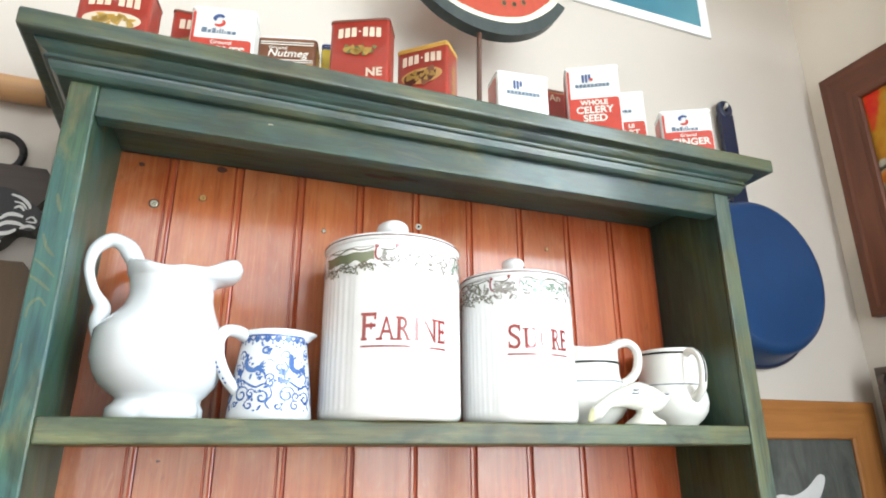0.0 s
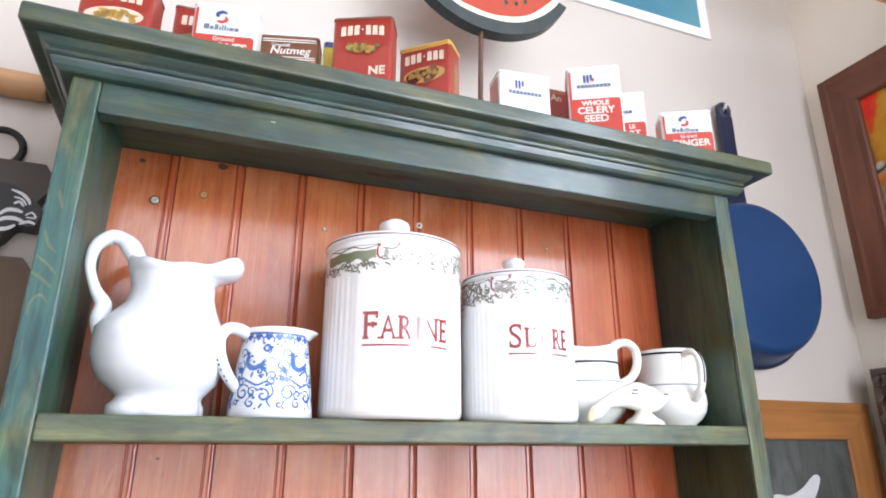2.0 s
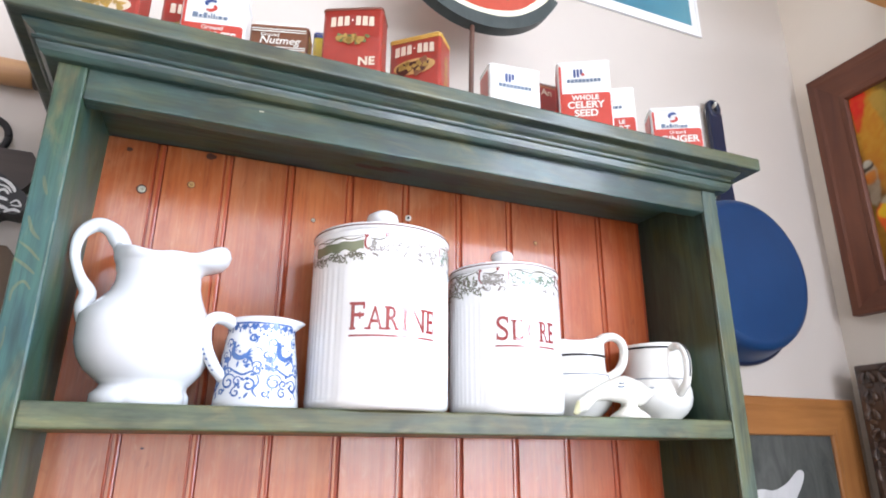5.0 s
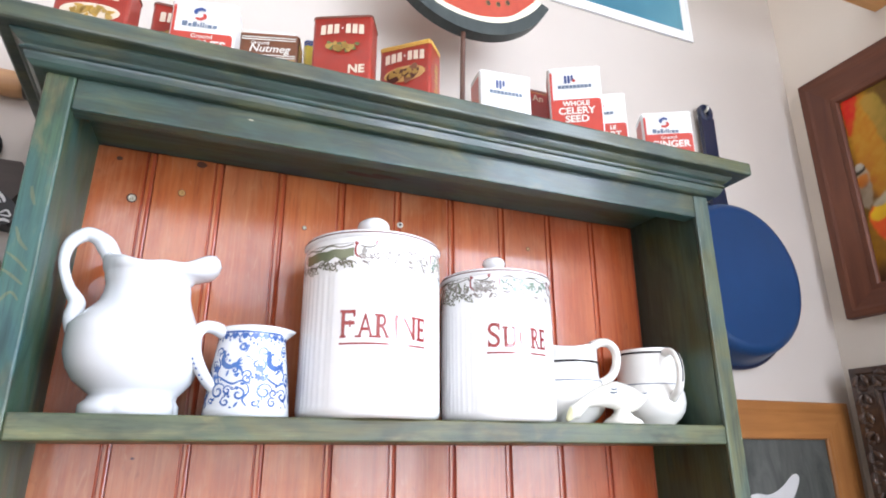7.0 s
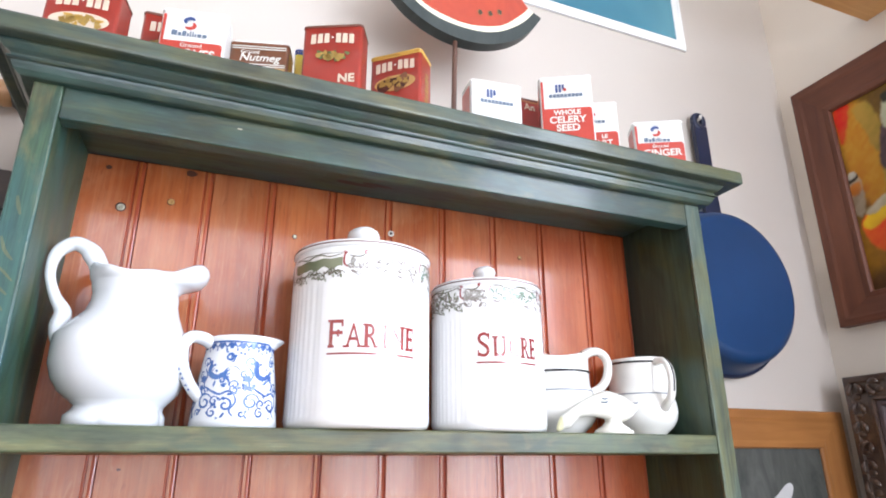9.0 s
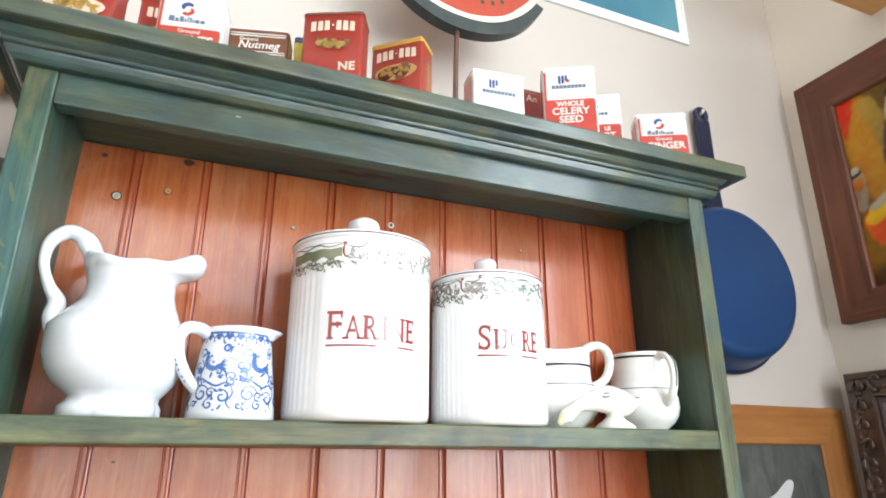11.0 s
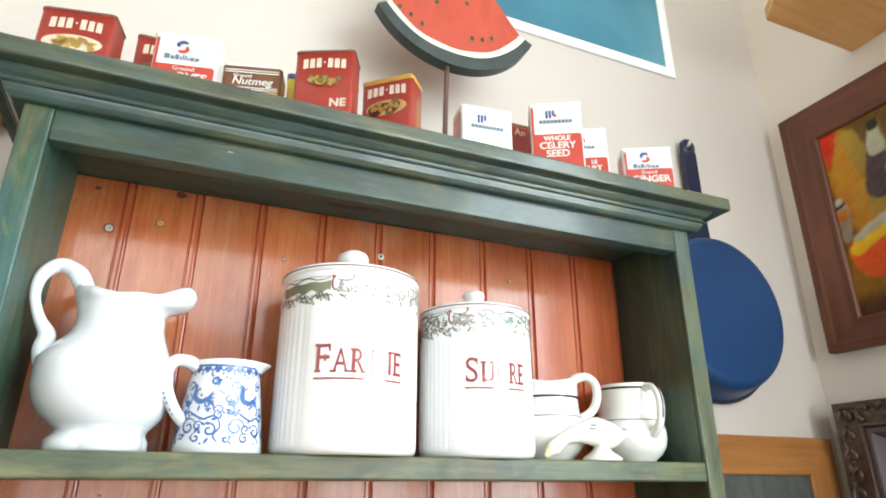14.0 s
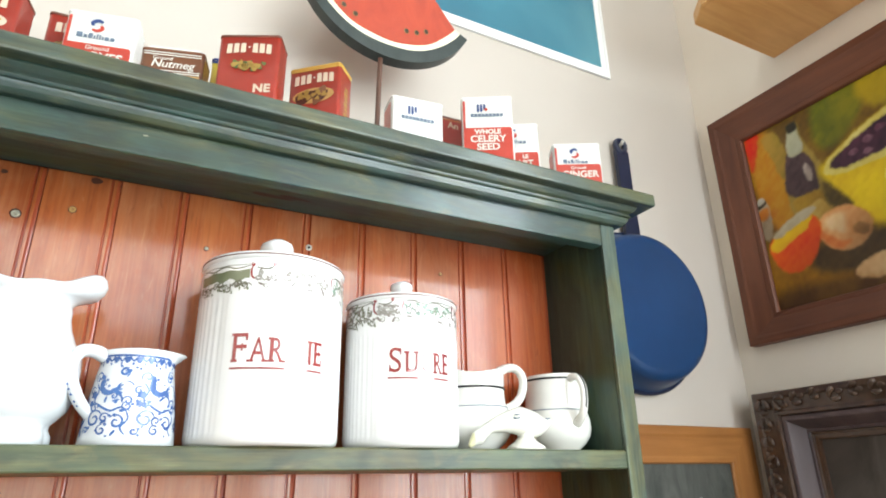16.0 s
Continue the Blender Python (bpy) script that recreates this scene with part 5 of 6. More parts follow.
part("side_field", flat_on([plate(-d / 2 + 0.003, d / 2 - 0.003, 0.003, h - 0.006, 0.003)], lambda u, v: (w / 2 + 0.0005, u, v)), T_TAN, ob)

# yellow tin with a dark blue cap, behind the tall red one
ob, w, d, h = tin("spice_tin", "yellow tin with a dark blue cap behind the red tins", (0.0960, 0.6420), (0.1780, 0.6320), 0.034, 0.0960, T_YELLOW, T_NAVY)
part("blue_band", loft([[(x, y, z) for x, y in rounded_rect(w + 0.0006, d + 0.0006, 0.0044)] for z in (h - 0.0085, h - 0.0045)], False), T_NAVY, ob)
part("side_field", flat_on([plate(-d / 2 + 0.004, d / 2 - 0.004, 0.003, h - 0.014, 0.003)], lambda u, v: (w / 2 + 0.0005, u, v)), P_WHITE, ob)

# dark red tin between the white ones
ob, w, d, h = tin("spice_tin", "dark red lettered tin between white tins", (0.4060, 0.6600), (0.4700, 0.6580), 0.034, 0.1165, T_DKRED, T_RUST)
part("printed_line", flat_on([[(-w / 2 + 0.003, h - 0.0066), (w / 2 - 0.003, h - 0.0066), (w / 2 - 0.003, h - 0.0056), (-w / 2 + 0.003, h - 0.0056)]], face_of(d)), P_OCHRE, ob)
part("printed_word", lettering("An", 0.0150, face_of(d, 0.0009, -0.0060, h - 0.0195), 1.0, 0.0003), P_CREAM, ob)
ob, w, d, h = tin("spice_tin", "low white tin beside the ginger", (0.5300, 0.6350), (0.5640, 0.6190), 0.030, 0.0430, T_WHITE, T_WHITE)


# ---- watermelon ornament ----
def melon():
    ob = thing("watermelon_ornament", "painted wooden watermelon slice on a thin stick", "ornament", (0.322, 0.675, ROOF))
    cx, cz, R = 0.0150, 0.3390, 0.1446
    a0, a1 = radians(-150), radians(-26.5)

    def arc(inset, n=36):
        """Along the slice's rim, inset by a depth that varies from 0 to 1 along it."""
        return [(cx + (R - inset(k / n)) * math.cos(a0 + (a1 - a0) * k / n), cz + (R - inset(k / n)) * math.sin(a0 + (a1 - a0) * k / n)) for k in range(n + 1)]
    rind = lambda t: 0.0150 + 0.0065 * math.sin(math.pi * t) + 0.0006 * math.sin(17 * t)
    pith = lambda t: rind(t) + 0.0082 + 0.0030 * t * t + 0.0007 * math.sin(23 * t)
    part("rind", prism(arc(lambda t: 0.0) + arc(lambda t: rind(t) - 0.0001)[::-1], -0.0095, 0.0095), MELON_GREEN, ob, "dark green painted rind")
    part("pith", prism(arc(lambda t: rind(t) + 0.0001) + arc(lambda t: pith(t) - 0.0001)[::-1], -0.0092, 0.0092), MELON_WHITE, ob, "cream painted pith")
    part("flesh", prism(arc(lambda t: pith(t) + 0.0001) + [(0.012, 0.432), (0.004, 0.434), (-0.002, 0.430)], -0.0094, 0.0094), MELON_RED, ob, "orange-red painted flesh")
    for u, v in ((-0.078, 0.271), (-0.061, 0.262), (-0.043, 0.252), (0.038, 0.2515), (0.055, 0.2545), (0.071, 0.262), (-0.020, 0.300), (0.030, 0.315), (0.005, 0.345)):
        s = part("seed", flat_on([blob(u, v, 0.0044, 0.0052, 12)], front(-0.0099)), SEED_RIM, ob)
        part("seed_core", flat_on([blob(u + 0.0005, v + 0.0005, 0.0033, 0.0041, 10)], front(-0.0103)), SEED, s)
    part("stick", tube([(-0.003, 0, 0.0), (-0.0015, 0, 0.10), (0.0015, 0, 0.212)], 0.0036, 10, 1.0, 3), STICK, ob)
    return ob


melon()


# ---- pictures and boards on the walls ----
def picture_frame(ob, u0, u1, v0, v1, wl, wr, wt, wb, out, inn, mx, mz, lip=0.004):
    """Four mitred members; out and inn: how far the outer and inner edges stand off the wall."""
    corners_o = [(u0, v0), (u1, v0), (u1, v1), (u0, v1)]
    corners_i = [(u0 + wl, v0 + wb), (u1 - wr, v0 + wb), (u1 - wr, v1 - wt), (u0 + wl, v1 - wt)]
    for k in range(4):
        j = (k + 1) % 4
        bm = bmesh.new()
        steps = ((0.0, 0.0), (0.0, out - lip * 0.4), (0.04, out), (0.22, out), (0.30, out - lip * 0.5), (0.80, inn + lip * 0.8), (0.86, inn + lip), (0.96, inn + lip), (1.0, inn), (1.0, 0.0))
        rows = []
        for f, y in steps:
            row = []
            for a in (k, j):
                o, i = corners_o[a], corners_i[a]
                row.append(bm.verts.new((o[0] + (i[0] - o[0]) * f, -y - 0.0005, o[1] + (i[1] - o[1]) * f)))
            rows.append(row)
        for a, b in zip(rows, rows[1:] + rows[:1]):
            bm.faces.new((a[0], a[1], b[1], b[0]))
        for e in (0, 1):
            bm.faces.new([r[e] for r in rows])
        bmesh.ops.recalc_face_normals(bm, faces=bm.faces)
        part("frame_member", bm, mx if k % 2 == 0 else mz, ob)


def smooth_shape(points, steps=5):
    return [(p.x, p.y) for p in spline([(u, v, 0) for u, v in points], steps, True)]


# the still life on the east wall: u runs to the right along the wall, v up
still = thing("framed_painting", "still life oil painting in a dark mahogany frame", "painting", (EAST, 0.744, 1.729), -90)
picture_frame(still, 0, 0.66, 0, 0.489, 0.068, 0.068, 0.072, 0.054, 0.022, 0.012, MAHOG_X, MAHOG_Z)
PAINT = []


def stroke_area(points, a, b, soft=0.0035, relief=0.25):
    """One area of the painting: its outline, two tones, how soft its edge is and how much it is rounded."""
    PAINT.append((smooth_shape(points, 6), a, b, soft, relief))


def cloud(u, v, su, sv, seed):
    """Smooth random values from 0 to 1, with cells of 1/su by 1/sv metres."""
    table = np.random.default_rng(seed).random((256, 256))
    x, y = u * su, v * sv
    i, j = np.floor(x).astype(int), np.floor(y).astype(int)
    fx, fy = x - i, y - j
    fx, fy = fx * fx * (3 - 2 * fx), fy * fy * (3 - 2 * fy)
    i, j = i % 255, j % 255
    return (table[i, j] * (1 - fx) + table[i + 1, j] * fx) * (1 - fy) + (table[i, j + 1] * (1 - fx) + table[i + 1, j + 1] * fx) * fy


def inside(outline, u, v):
    """Signed distance to a closed outline, positive within it."""
    best, odd = np.full(u.shape, 1e9), np.zeros(u.shape, bool)
    for (x0, y0), (x1, y1) in zip(outline, outline[1:] + outline[:1]):
        dx, dy = x1 - x0, y1 - y0
        k = np.clip(((u - x0) * dx + (v - y0) * dy) / (dx * dx + dy * dy + 1e-12), 0, 1)
        best = np.minimum(best, (u - x0 - k * dx) ** 2 + (v - y0 - k * dy) ** 2)
        odd ^= ((y0 > v) != (y1 > v)) & (u < dx * (v - y0) / (dy if abs(dy) > 1e-12 else 1e-12) + x0)
    return np.where(odd, 1, -1) * np.sqrt(best)


def painted_canvas(u0, u1, v0, v1, step=0.0016):
    """The canvas as a fine sheet; the paint is laid area over area, with brush marks and soft edges."""
    nu, nv = int((u1 - u0) / step), int((v1 - v0) / step)
    gu, gv = np.meshgrid(np.linspace(u0, u1, nu), np.linspace(v0, v1, nv))
    gu, gv = gu.ravel(), gv.ravel()
    wu = gu + 0.0032 * (cloud(gu, gv, 90, 90, 1) - 0.5) + 0.0020 * (cloud(gu, gv, 220, 220, 2) - 0.5)
    wv = gv + 0.0032 * (cloud(gu, gv, 90, 90, 3) - 0.5) + 0.0020 * (cloud(gu, gv, 220, 220, 4) - 0.5)
    slant, across = gu * 0.8 + gv * 0.6, gv * 0.8 - gu * 0.6
    brush = 0.22 * cloud(slant + 3, across + 3, 45, 150, 5) + 0.58 * cloud(gu + 3, gv + 3, 26, 18, 6) + 0.2 * cloud(gu + 3, gv + 3, 150, 110, 7)
    brush = np.clip((brush - 0.25) * 2, 0, 1)[:, None]
    paint = np.array((0.11, 0.058, 0.016)) * (1 - brush) + np.array((0.22, 0.130, 0.032)) * brush
    for outline, a, b, soft, relief in PAINT:
        us, vs = [p[0] for p in outline], [p[1] for p in outline]
        near = np.nonzero((gu > min(us) - 0.02) & (gu < max(us) + 0.02) & (gv > min(vs) - 0.02) & (gv < max(vs) + 0.02))[0]
        d = inside(outline, wu[near], wv[near])
        alpha = np.clip(0.5 + d / (2 * soft), 0, 1)
        alpha = (alpha * alpha * (3 - 2 * alpha))[:, None]
        mid_u, mid_v, half = (min(us) + max(us)) / 2, (min(vs) + max(vs)) / 2, max(max(us) - min(us), max(vs) - min(vs)) / 2
        turned = np.clip((0.6 * (mid_u - gu[near]) + 0.8 * (gv[near] - mid_v)) / half, -1, 1)[:, None]
        tone = (np.array(a) * (1 - brush[near]) + np.array(b) * brush[near]) * (1 + relief * turned)
        paint[near] = paint[near] * (1 - alpha) + tone * alpha
    grey = paint.mean(axis=1, keepdims=True)
    paint = np.clip(grey + 1.28 * (paint - grey), 0.003, 1) * 0.80
    k = (np.arange(nv - 1)[:, None] * nu + np.arange(nu - 1)[None, :]).ravel()
    me = bpy.data.meshes.new("canvas")
    me.from_pydata(np.stack([gu, np.full(gu.shape, -0.0078) - 0.0007 * brush[:, 0], gv], 1).tolist(), [], np.stack([k, k + 1, k + nu + 1, k + nu], 1).tolist())
    layer = me.color_attributes.new("paint", "FLOAT_COLOR", "POINT")
    layer.data.foreach_set("color", np.concatenate([paint, np.ones((len(paint), 1))], 1).astype(np.float32).ravel())
    m = mat("oil_paint", rough=0.5, spec=0.35)
    n = Nodes(m)
    n.colour(n.add("ShaderNodeVertexColor").outputs["Color"])
    n.t.nodes["Color Attribute"].layer_name = "paint"
    n.bump(n.noise(n.coords((500, 500, 500)), 1.0, 3, 0.6), 0.15, 0.0004)
    me.materials.append(m)
    me.shade_smooth()
    ob = new("canvas", me)
    ob.parent = still
    tagged(ob, "oil-painted canvas")


stroke_area([(0.068, 0.06), (0.30, 0.055), (0.59, 0.055), (0.59, 0.15), (0.35, 0.14), (0.20, 0.135), (0.07, 0.165)], (0.13, 0.055, 0.014), (0.25, 0.13, 0.032), 0.010)
stroke_area([(0.070, 0.415), (0.115, 0.415), (0.150, 0.30), (0.135, 0.22), (0.105, 0.20), (0.078, 0.26), (0.070, 0.33)], (0.42, 0.15, 0.030), (0.50, 0.27, 0.07), 0.010)
stroke_area([(0.070, 0.415), (0.098, 0.416), (0.092, 0.385), (0.078, 0.345), (0.070, 0.350)], (0.62, 0.06, 0.015), (0.66, 0.14, 0.03))
stroke_area([(0.105, 0.40), (0.135, 0.40), (0.150, 0.33), (0.130, 0.30), (0.118, 0.35)], (0.26, 0.20, 0.05), (0.40, 0.26, 0.08))
stroke_area([(0.215, 0.415), (0.30, 0.418), (0.29, 0.36), (0.235, 0.32), (0.205, 0.34)], (0.11, 0.12, 0.02), (0.22, 0.20, 0.03), 0.010)
stroke_area([(0.30, 0.418), (0.42, 0.418), (0.45, 0.36), (0.36, 0.35), (0.31, 0.36)], (0.26, 0.19, 0.03), (0.38, 0.28, 0.05), 0.010)
stroke_area([(0.150, 0.345), (0.156, 0.370), (0.162, 0.398), (0.180, 0.398), (0.184, 0.360), (0.198, 0.320), (0.212, 0.280), (0.216, 0.235), (0.190, 0.205), (0.140, 0.215), (0.132, 0.280), (0.140, 0.320)], (0.20, 0.15, 0.04), (0.34, 0.24, 0.08))
stroke_area([(0.131, 0.280), (0.140, 0.322), (0.150, 0.345), (0.180, 0.335), (0.192, 0.305), (0.192, 0.255), (0.165, 0.250), (0.135, 0.262)], (0.020, 0.012, 0.014), (0.075, 0.045, 0.050))
stroke_area([(0.151, 0.340), (0.156, 0.385), (0.176, 0.388), (0.180, 0.345), (0.168, 0.334)], (0.42, 0.42, 0.30), (0.55, 0.54, 0.42))
stroke_area([(0.158, 0.386), (0.160, 0.402), (0.176, 0.404), (0.178, 0.388), (0.168, 0.384)], (0.018, 0.016, 0.010), (0.05, 0.04, 0.02))
stroke_area([(0.140, 0.248), (0.165, 0.252), (0.192, 0.250), (0.196, 0.225), (0.180, 0.208), (0.148, 0.214)], (0.20, 0.11, 0.025), (0.30, 0.19, 0.05), 0.004)
stroke_area([(0.172, 0.300), (0.178, 0.312), (0.186, 0.290), (0.184, 0.274), (0.176, 0.278)], (0.25, 0.19, 0.18), (0.40, 0.34, 0.30))
# bowl of dark fruit
stroke_area([(0.203, 0.283), (0.222, 0.300), (0.30, 0.335), (0.38, 0.345), (0.46, 0.330), (0.50, 0.295), (0.47, 0.200), (0.40, 0.140), (0.32, 0.130), (0.262, 0.160), (0.225, 0.225)], (0.52, 0.36, 0.020), (0.66, 0.50, 0.05), 0.010)
stroke_area([(0.206, 0.283), (0.224, 0.302), (0.30, 0.337), (0.38, 0.347), (0.46, 0.332), (0.49, 0.300), (0.42, 0.272), (0.33, 0.262), (0.25, 0.262), (0.215, 0.270)], (0.55, 0.46, 0.16), (0.66, 0.60, 0.28))
stroke_area([(0.219, 0.287), (0.245, 0.305), (0.31, 0.330), (0.38, 0.338), (0.45, 0.325), (0.465, 0.303), (0.40, 0.286), (0.33, 0.276), (0.26, 0.272), (0.230, 0.275)], (0.030, 0.010, 0.022), (0.10, 0.035, 0.06))
for k, (u, v) in enumerate(((0.262, 0.292), (0.290, 0.305), (0.312, 0.316), (0.330, 0.296), (0.285, 0.284), (0.350, 0.320), (0.375, 0.306), (0.405, 0.318))):
    stroke_area(blob(u, v, 0.009, 0.006, 8), (0.10, 0.035, 0.06), (0.32, 0.20, 0.24), 0.002)
stroke_area([(0.300, 0.235), (0.325, 0.245), (0.345, 0.215), (0.335, 0.180), (0.312, 0.190)], (0.66, 0.58, 0.22), (0.74, 0.70, 0.45))
stroke_area([(0.150, 0.215), (0.185, 0.235), (0.205, 0.215), (0.225, 0.225), (0.218, 0.180), (0.170, 0.170), (0.150, 0.190)], (0.30, 0.19, 0.06), (0.42, 0.30, 0.12))
# onion, pot, jar, garlic
stroke_area([(0.160, 0.150), (0.260, 0.150), (0.340, 0.145), (0.350, 0.100), (0.290, 0.085), (0.200, 0.090), (0.150, 0.112)], (0.022, 0.014, 0.008), (0.06, 0.034, 0.014), 0.012, 0.1)
stroke_area([(0.200, 0.262), (0.222, 0.236), (0.240, 0.205), (0.222, 0.196), (0.204, 0.214), (0.196, 0.240)], (0.05, 0.032, 0.012), (0.10, 0.065, 0.020), 0.006, 0.1)
stroke_area([(0.068, 0.085), (0.30, 0.080), (0.59, 0.075), (0.59, 0.050), (0.30, 0.046), (0.068, 0.046)], (0.06, 0.026, 0.010), (0.11, 0.055, 0.018), 0.014, 0.0)
stroke_area([(0.172, 0.188), (0.190, 0.205), (0.225, 0.207), (0.255, 0.186), (0.262, 0.160), (0.245, 0.135), (0.212, 0.127), (0.182, 0.145), (0.170, 0.168)], (0.42, 0.20, 0.095), (0.58, 0.34, 0.18), 0.0035, 0.45)
stroke_area([(0.185, 0.192), (0.205, 0.200), (0.222, 0.190), (0.215, 0.160), (0.200, 0.166), (0.188, 0.176)], (0.60, 0.40, 0.23), (0.70, 0.54, 0.36), 0.007)
stroke_area([(0.173, 0.178), (0.186, 0.166), (0.204, 0.148), (0.222, 0.142), (0.205, 0.132), (0.184, 0.144), (0.171, 0.164)], (0.42, 0.13, 0.06), (0.52, 0.20, 0.09), 0.005, 0.1)
stroke_area([(0.228, 0.160), (0.240, 0.168), (0.256, 0.158), (0.250, 0.145), (0.236, 0.148)], (0.14, 0.07, 0.03), (0.26, 0.15, 0.07))
stroke_area([(0.076, 0.184), (0.105, 0.200), (0.140, 0.210), (0.172, 0.206), (0.176, 0.180), (0.160, 0.140), (0.130, 0.118), (0.100, 0.120), (0.080, 0.145)], (0.55, 0.075, 0.012), (0.62, 0.14, 0.02))
stroke_area([(0.078, 0.180), (0.105, 0.202), (0.145, 0.212), (0.165, 0.208), (0.150, 0.188), (0.125, 0.180), (0.105, 0.168), (0.085, 0.166)], (0.62, 0.36, 0.03), (0.70, 0.48, 0.06))
stroke_area([(0.085, 0.196), (0.115, 0.215), (0.160, 0.228), (0.176, 0.222), (0.160, 0.210), (0.125, 0.200), (0.100, 0.190)], (0.34, 0.29, 0.20), (0.48, 0.42, 0.32))
stroke_area([(0.062, 0.268), (0.085, 0.270), (0.090, 0.235), (0.086, 0.200), (0.068, 0.196), (0.058, 0.230)], (0.26, 0.20, 0.14), (0.50, 0.42, 0.32))
stroke_area([(0.063, 0.262), (0.066, 0.274), (0.083, 0.277), (0.086, 0.268), (0.074, 0.261)], (0.02, 0.015, 0.010), (0.06, 0.04, 0.02), 0.002)
stroke_area([(0.066, 0.270), (0.070, 0.279), (0.080, 0.281), (0.085, 0.274), (0.076, 0.268)], (0.45, 0.42, 0.36), (0.60, 0.58, 0.52), 0.002)
stroke_area([(0.064, 0.254), (0.085, 0.257), (0.086, 0.240), (0.066, 0.236)], (0.45, 0.16, 0.05), (0.55, 0.26, 0.10))
stroke_area([(0.215, 0.085), (0.240, 0.102), (0.275, 0.108), (0.300, 0.092), (0.280, 0.072), (0.240, 0.068)], (0.34, 0.20, 0.10), (0.52, 0.36, 0.22))
painted_canvas(0.06, 0.60, 0.045, 0.425)
part("stretcher", box(0.06, 0.60, -0.0068, -0.0005, 0.045, 0.425), DARK_WOOD, still, "dark canvas stretcher")

# carved frame below it
orn = thing("carved_picture_frame", "dark carved wooden frame with a grey liner and a dim picture", "picture frame", (EAST, 0.739, 1.174), -90)
picture_frame(orn, 0, 0.50, 0, 0.462, 0.045, 0.045, 0.042, 0.045, 0.054, 0.046, CARVED, CARVED, 0.005)
LINER = plain_wood("grey_liner", 2, (0.075, 0.050, 0.052), (0.135, 0.095, 0.100), 0.4, 0.1, 24)
picture_frame(orn, 0.046, 0.454, 0.046, 0.419, 0.028, 0.028, 0.028, 0.028, 0.046, 0.015, LINER, LINER, 0.002)
picture_frame(orn, 0.0745, 0.4255, 0.0745, 0.3905, 0.012, 0.012, 0.012, 0.012, 0.016, 0.011, CARVED, CARVED, 0.004)
DIM = brushed("dim_picture", (0.045, 0.036, 0.032), (0.10, 0.085, 0.076), 9)
part("picture", box(0.085, 0.415, -0.010, -0.002, 0.085, 0.380), DIM, orn, "dim dark picture")
rng = random.Random(11)


def scroll_leaf(u, v, turn, size):
    """A carved leaf with a curled tip, standing proud of the frame."""
    bm = bmesh.new()
    c, s = math.cos(turn), math.sin(turn)
    for bend in (1, -1):
        path = []
        for k in range(8):
            t = k / 7
            x, z = size * (t * 1.5 - 0.6), bend * size * (0.18 + 0.55 * math.sin(2.6 * t))
            if t > 0.7:
                x -= size * (t - 0.7) * 1.5
            path.append((u + x * c - z * s, -0.0530 - 0.003 * math.sin(3 * t), v + x * s + z * c))
        tube(path, lambda t: size * (0.16 + 0.20 * math.sin(math.pi * min(1, t * 1.1))), 8, 0.8, 3, bm, Vector((0, 1, 0)))
    bmesh.ops.create_icosphere(bm, subdivisions=2, radius=size * 0.40, matrix=Matrix.Translation((u + size * 0.9 * c, -0.0535, v + size * 0.9 * s)) @ Matrix.Diagonal((1.3, 0.5, 1, 1)))
    part("carved_leaf", bm, CARVED, orn)


for k in range(14):
    scroll_leaf(0.0190 + rng.uniform(-0.004, 0.004), 0.440 - 0.0310 * k, radians(-90 + rng.uniform(-35, 35)), 0.0128 + rng.uniform(-0.002, 0.002))
for k in range(13):
    scroll_leaf(0.050 + 0.0330 * k, 0.445 + rng.uniform(-0.004, 0.004), radians(rng.uniform(-35, 35)), 0.0128 + rng.uniform(-0.002, 0.002))

# honey-coloured frame on the north wall
pine = thing("pine_picture_frame", "honey pine frame round a grey picture with a white shape", "picture frame", (0.690, NORTH, 1.085))
picture_frame(pine, 0, 0.420, 0, 0.495, 0.063, 0.063, 0.062, 0.063, 0.016, 0.010, ORANGE_X, ORANGE_Z, 0.003)
part("picture", box(0.055, 0.365, -0.0075, -0.0005, 0.055, 0.441), brushed("grey_picture", (0.036, 0.042, 0.036), (0.115, 0.115, 0.105), 22), pine, "dull grey-green picture")
wing = [(0.150, 0.335), (0.176, 0.350), (0.205, 0.348), (0.235, 0.358), (0.262, 0.376), (0.275, 0.378), (0.2785, 0.370), (0.268, 0.352), (0.252, 0.332), (0.246, 0.305), (0.246, 0.250), (0.235, 0.190), (0.190, 0.180), (0.160, 0.200), (0.150, 0.260)]
part("painted_shape", flat_on([smooth_shape(wing)], front(-0.0080)), brushed("white_oil", (0.50, 0.49, 0.48), (0.72, 0.71, 0.70), 12), pine, "white painted shape")

# teal print in a white frame
post = thing("framed_print", "teal-blue print with a white border hung high", "print", (0.300, NORTH, 2.2915))
picture_frame(post, 0, 0.5875, 0, 0.44, 0.006, 0.006, 0.006, 0.006, 0.0050, 0.0040, CARD, CARD, 0.0005)
part("mount", box(0.005, 0.5825, -0.0036, -0.0005, 0.005, 0.435), CARD, post, "white card border")
part("print", box(0.0215, 0.566, -0.0042, -0.0034, 0.023, 0.417), TEAL, post, "teal-blue print")

# wooden shelf on the east wall
wall_shelf = thing("wall_shelf", "plain light wooden shelf board fixed to the wall", "shelf", (EAST, 0.26, 2.290))
part("board", extruded([(-0.001, 0.318), (-0.225, 0.320), (-0.248, 0.289), (-0.248, -0.31), (-0.001, -0.31)], 0, 0.022), SHELF_WOOD, wall_shelf)
part("front_edge", extruded([(-0.2252, 0.320), (-0.2482, 0.2888), (-0.2482, -0.31), (-0.255, -0.31), (-0.255, 0.280), (-0.2285, 0.3175)], 0.001, 0.021), SHELF_WOOD, wall_shelf, "rounded front lipping")


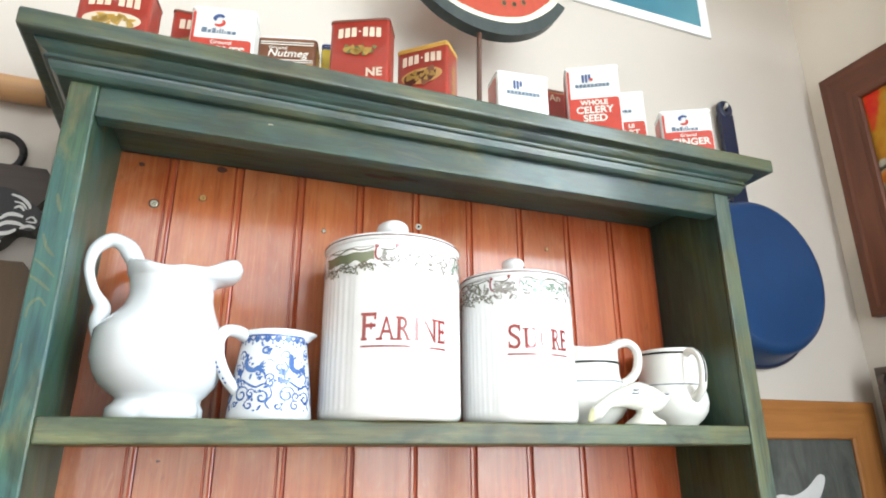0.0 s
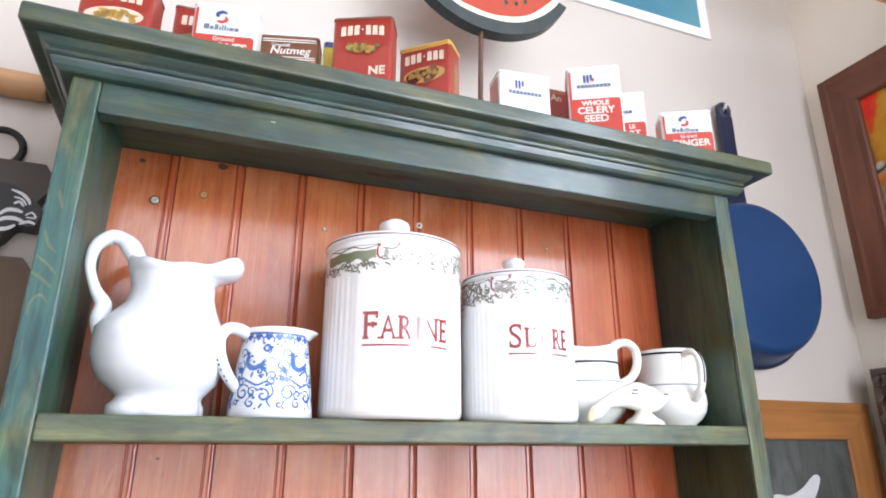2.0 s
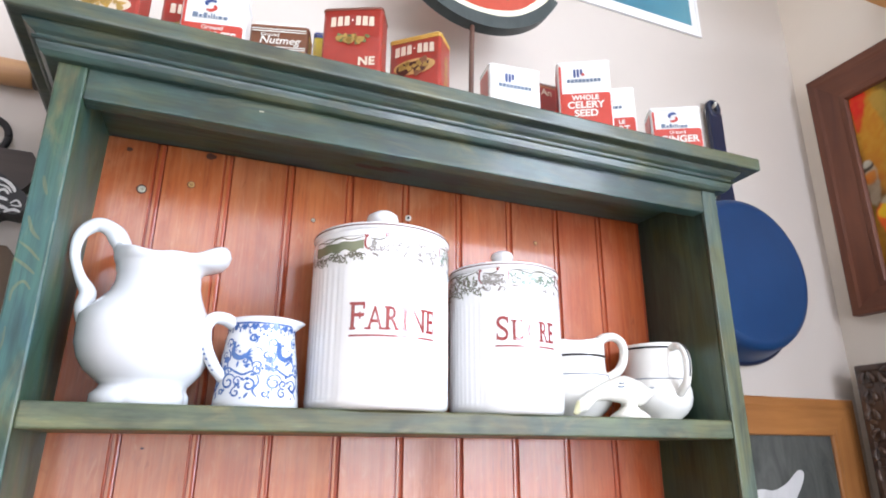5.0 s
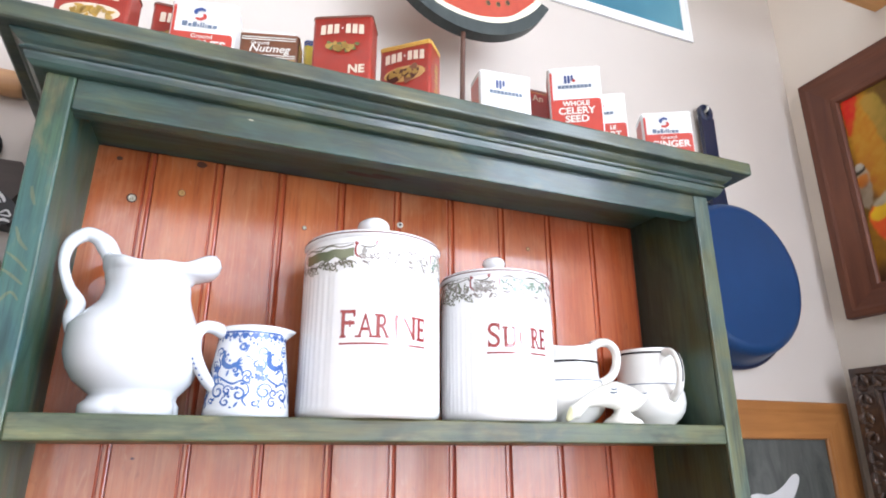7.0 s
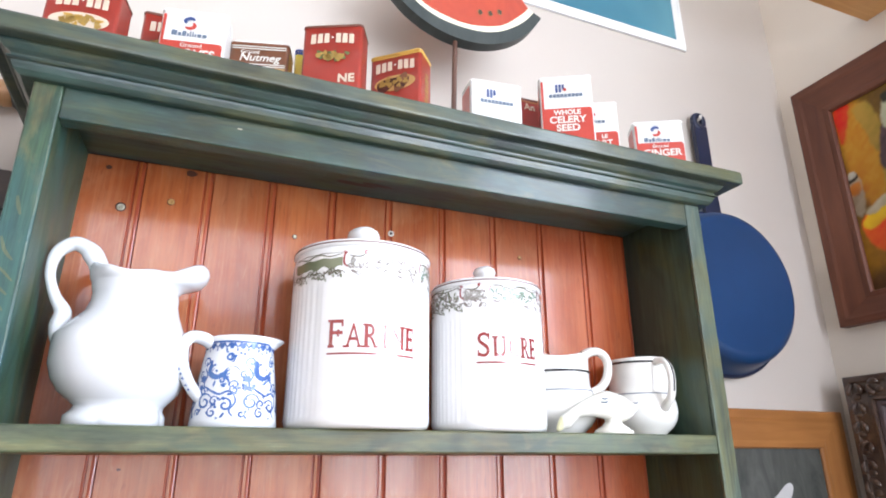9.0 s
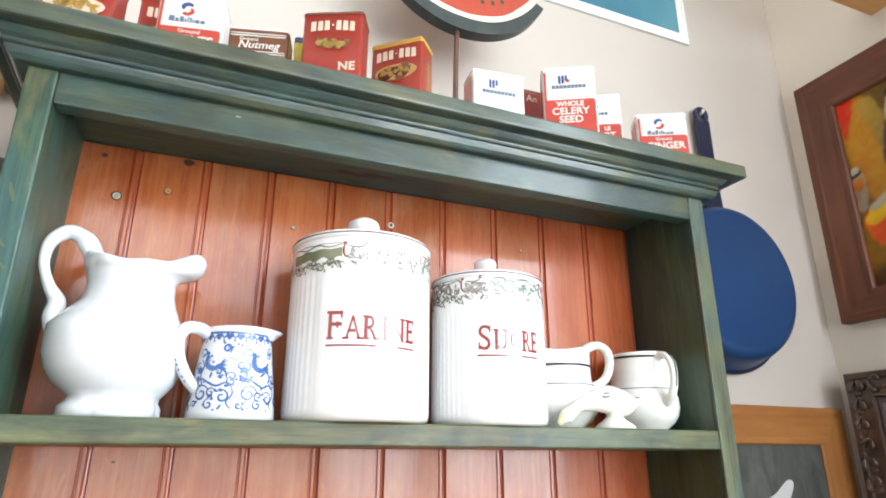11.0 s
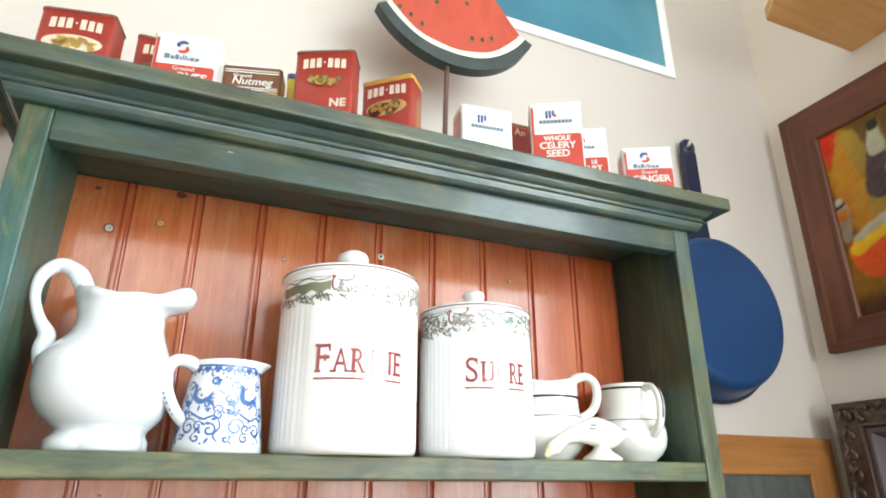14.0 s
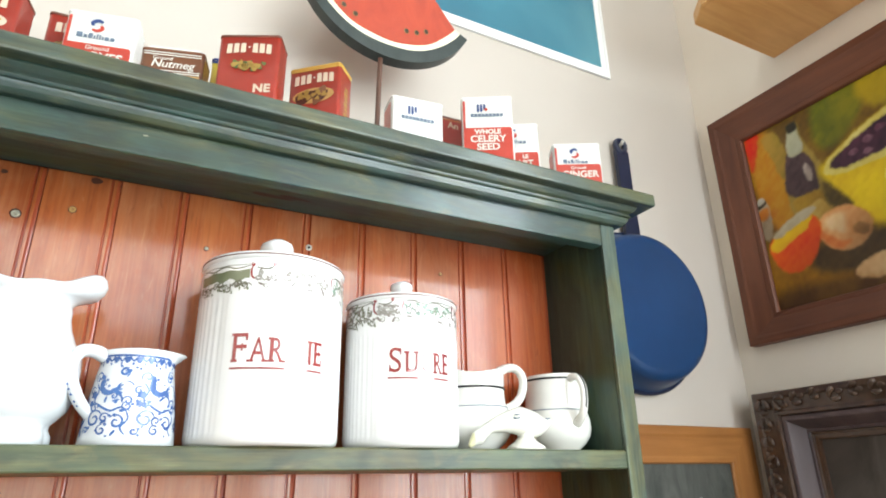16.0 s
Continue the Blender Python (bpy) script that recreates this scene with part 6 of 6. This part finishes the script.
# ---- navy pan on its hook ----
def pan():
    ob = thing("skillet", "navy blue enamelled skillet hung by its handle, base outwards", "pan", (0.868, NORTH, 1.7805))
    prof = [(0.001, 0.010), (0.130, 0.010), (0.1470, 0.004), (0.1500, 0.0052), (0.1502, 0.0085), (0.1470, 0.0112), (0.1440, 0.0150), (0.1390, 0.0300), (0.1345, 0.0450),
            (0.1310, 0.0520), (0.1250, 0.0565), (0.1180, 0.0588), (0.1150, 0.0580), (0.001, 0.0580)]
    bm = lathe(prof, 96, cap_last=True)
    bm.transform(Matrix.Rotation(radians(90), 4, "X"))
    bowl = part("bowl", bm, NAVY, ob, "navy enamelled bowl")
    bm = lathe([(0.1462, 0.0128), (0.1490, 0.0122), (0.1512, 0.0095), (0.1512, 0.0055), (0.1490, 0.0030), (0.1440, 0.0028)], 96, cap_last=True)
    bm.transform(Matrix.Rotation(radians(90), 4, "X"))
    part("rim", bm, NAVY_DARK, bowl, "dark blue rolled rim")
    bm = bmesh.new()
    n, r0, r1, top = 28, 0.0066, 0.0165, 0.352
    for y0, y1 in ((-0.0200, -0.0110),):
        rings = [[bm.verts.new((0.0015 + r * math.cos(2 * math.pi * k / n), y, top + r * 1.15 * math.sin(2 * math.pi * k / n))) for k in range(n)] for r, y in ((r0, y1), (r0, y0), (r1 - 0.002, y0 - 0.001), (r1, y0 + 0.0025), (r1, y1 - 0.001), (r1 - 0.002, y1))]
        grid_faces(bm, rings + rings[:1])
    bar = [(-0.0145, top - 0.010), (-0.0138, 0.24), (-0.0165, 0.160), (-0.024, 0.134), (0.030, 0.134), (0.0195, 0.160), (0.0165, 0.24), (0.0175, top - 0.010)]
    prism([(x, z) for x, z in bar], -0.0195, -0.0112, bm)
    bmesh.ops.recalc_face_normals(bm, faces=bm.faces)
    bm.transform(Matrix.Translation((0.0070, 0, -0.0145)))
    part("handle", bm, NAVY_DARK, ob, "dark blue flat handle with a hanging hole")
    # hook thickened and whitened to stand in for bright wall seen through the hole
    bm = tube([(0.0015, 0, 0.3555), (0.0015, -0.014, 0.3560), (0.0015, -0.022, 0.3575), (0.0015, -0.0235, 0.3620)], 0.0030, 10, 1.0, 4, side=Vector((1, 0, 0)))
    bm.transform(Matrix.Translation((0.0070, 0, -0.0145)))
    part("hook", bm, P_WHITE, ob, "small hook, white like the bright wall behind the hole")
    return ob


pan()

# ---- things hung beside the hutch ----
pin = thing("rolling_pin", "light wooden rolling pin hung level on the wall", "rolling pin", (-0.40, NORTH - 0.0185, 1.9105))
bm = lathe([(0.0120, -0.20), (0.0155, -0.19), (0.0160, 0.10), (0.0158, 0.185), (0.0150, 0.1905), (0.0135, 0.193)], 32, cap_last=True)
bm.transform(Matrix.Rotation(radians(90), 4, "Y"))
part("barrel", bm, PIN_WOOD, pin)
bm = lathe([(0.0148, 0.1932), (0.0160, 0.1945), (0.0158, 0.1985), (0.0135, 0.2015), (0.008, 0.203)], 32, cap_last=True)
bm.transform(Matrix.Rotation(radians(90), 4, "Y"))
part("end_cap", bm, DARK_WOOD, pin, "dark end of the pin")

plaque = thing("wooden_plaque", "dark wooden plaque with an iron ring on the wall", "plaque", (-0.255, NORTH, 1.772))
part("board", prism([(-0.060, -0.010), (0.050, -0.010), (0.062, -0.004), (0.070, 0.008), (0.0730, 0.020), (0.071, 0.030), (0.063, 0.0415), (-0.060, 0.0425)], -0.020, -0.001), DARK_WOOD, plaque)
bm = tube([(0.013 + 0.0225 * math.cos(a), -0.014, 0.057 + 0.0225 * math.sin(a)) for a in [2 * math.pi * k / 16 for k in range(17)]], 0.0042, 10, 1.0, 2)
part("ring", bm, IRON, plaque, "black iron ring")

orn2 = thing("striped_ornament", "black carved ornament painted with white scrolls", "ornament", (-0.215, NORTH, 1.700))
out = smooth_shape([(-0.060, 0.020), (-0.055, 0.062), (-0.020, 0.080), (0.000, 0.080), (0.016, 0.068), (0.029, 0.058), (0.030, 0.046), (0.024, 0.034), (0.006, 0.034), (-0.006, 0.018), (-0.030, 0.004)], 4)
part("carving", prism(out, -0.030, -0.001), SOOT, orn2)
for pts, w in (([(-0.008, 0.044), (-0.002, 0.050), (0.006, 0.051), (0.013, 0.049)], 0.0046), ([(-0.012, 0.032), (-0.003, 0.040), (0.008, 0.041), (0.016, 0.038)], 0.0046),
               ([(-0.020, 0.018), (-0.010, 0.026), (0.002, 0.029), (0.009, 0.034)], 0.0046), ([(-0.016, 0.010), (-0.008, 0.013), (-0.003, 0.020)], 0.0042),
               ([(-0.002, 0.074), (0.008, 0.071), (0.016, 0.064), (0.018, 0.059)], 0.0036), ([(0.002, 0.066), (0.010, 0.064), (0.015, 0.058)], 0.0022),
               ([(0.003, 0.058), (0.008, 0.061), (0.013, 0.056)], 0.0030), ([(0.016, 0.046), (0.022, 0.050), (0.026, 0.044), (0.017, 0.044)], 0.0022), ([(0.012, 0.035), (0.020, 0.039), (0.027, 0.037)], 0.0034)):
    part("scroll", strokes_on([(pts, w)], front(-0.0306)), CHALK, orn2, "white painted scroll")
board = prism([(-0.060, 0.0), (0.0, 0.0), (0.0, 0.245), (-0.012, 0.262), (-0.060, 0.262)], -0.022, -0.001)
solid("brown_board", board, BROWN_WOOD, "dark brown wooden board hung on the wall", "board", at=(-0.183, NORTH, 1.438))
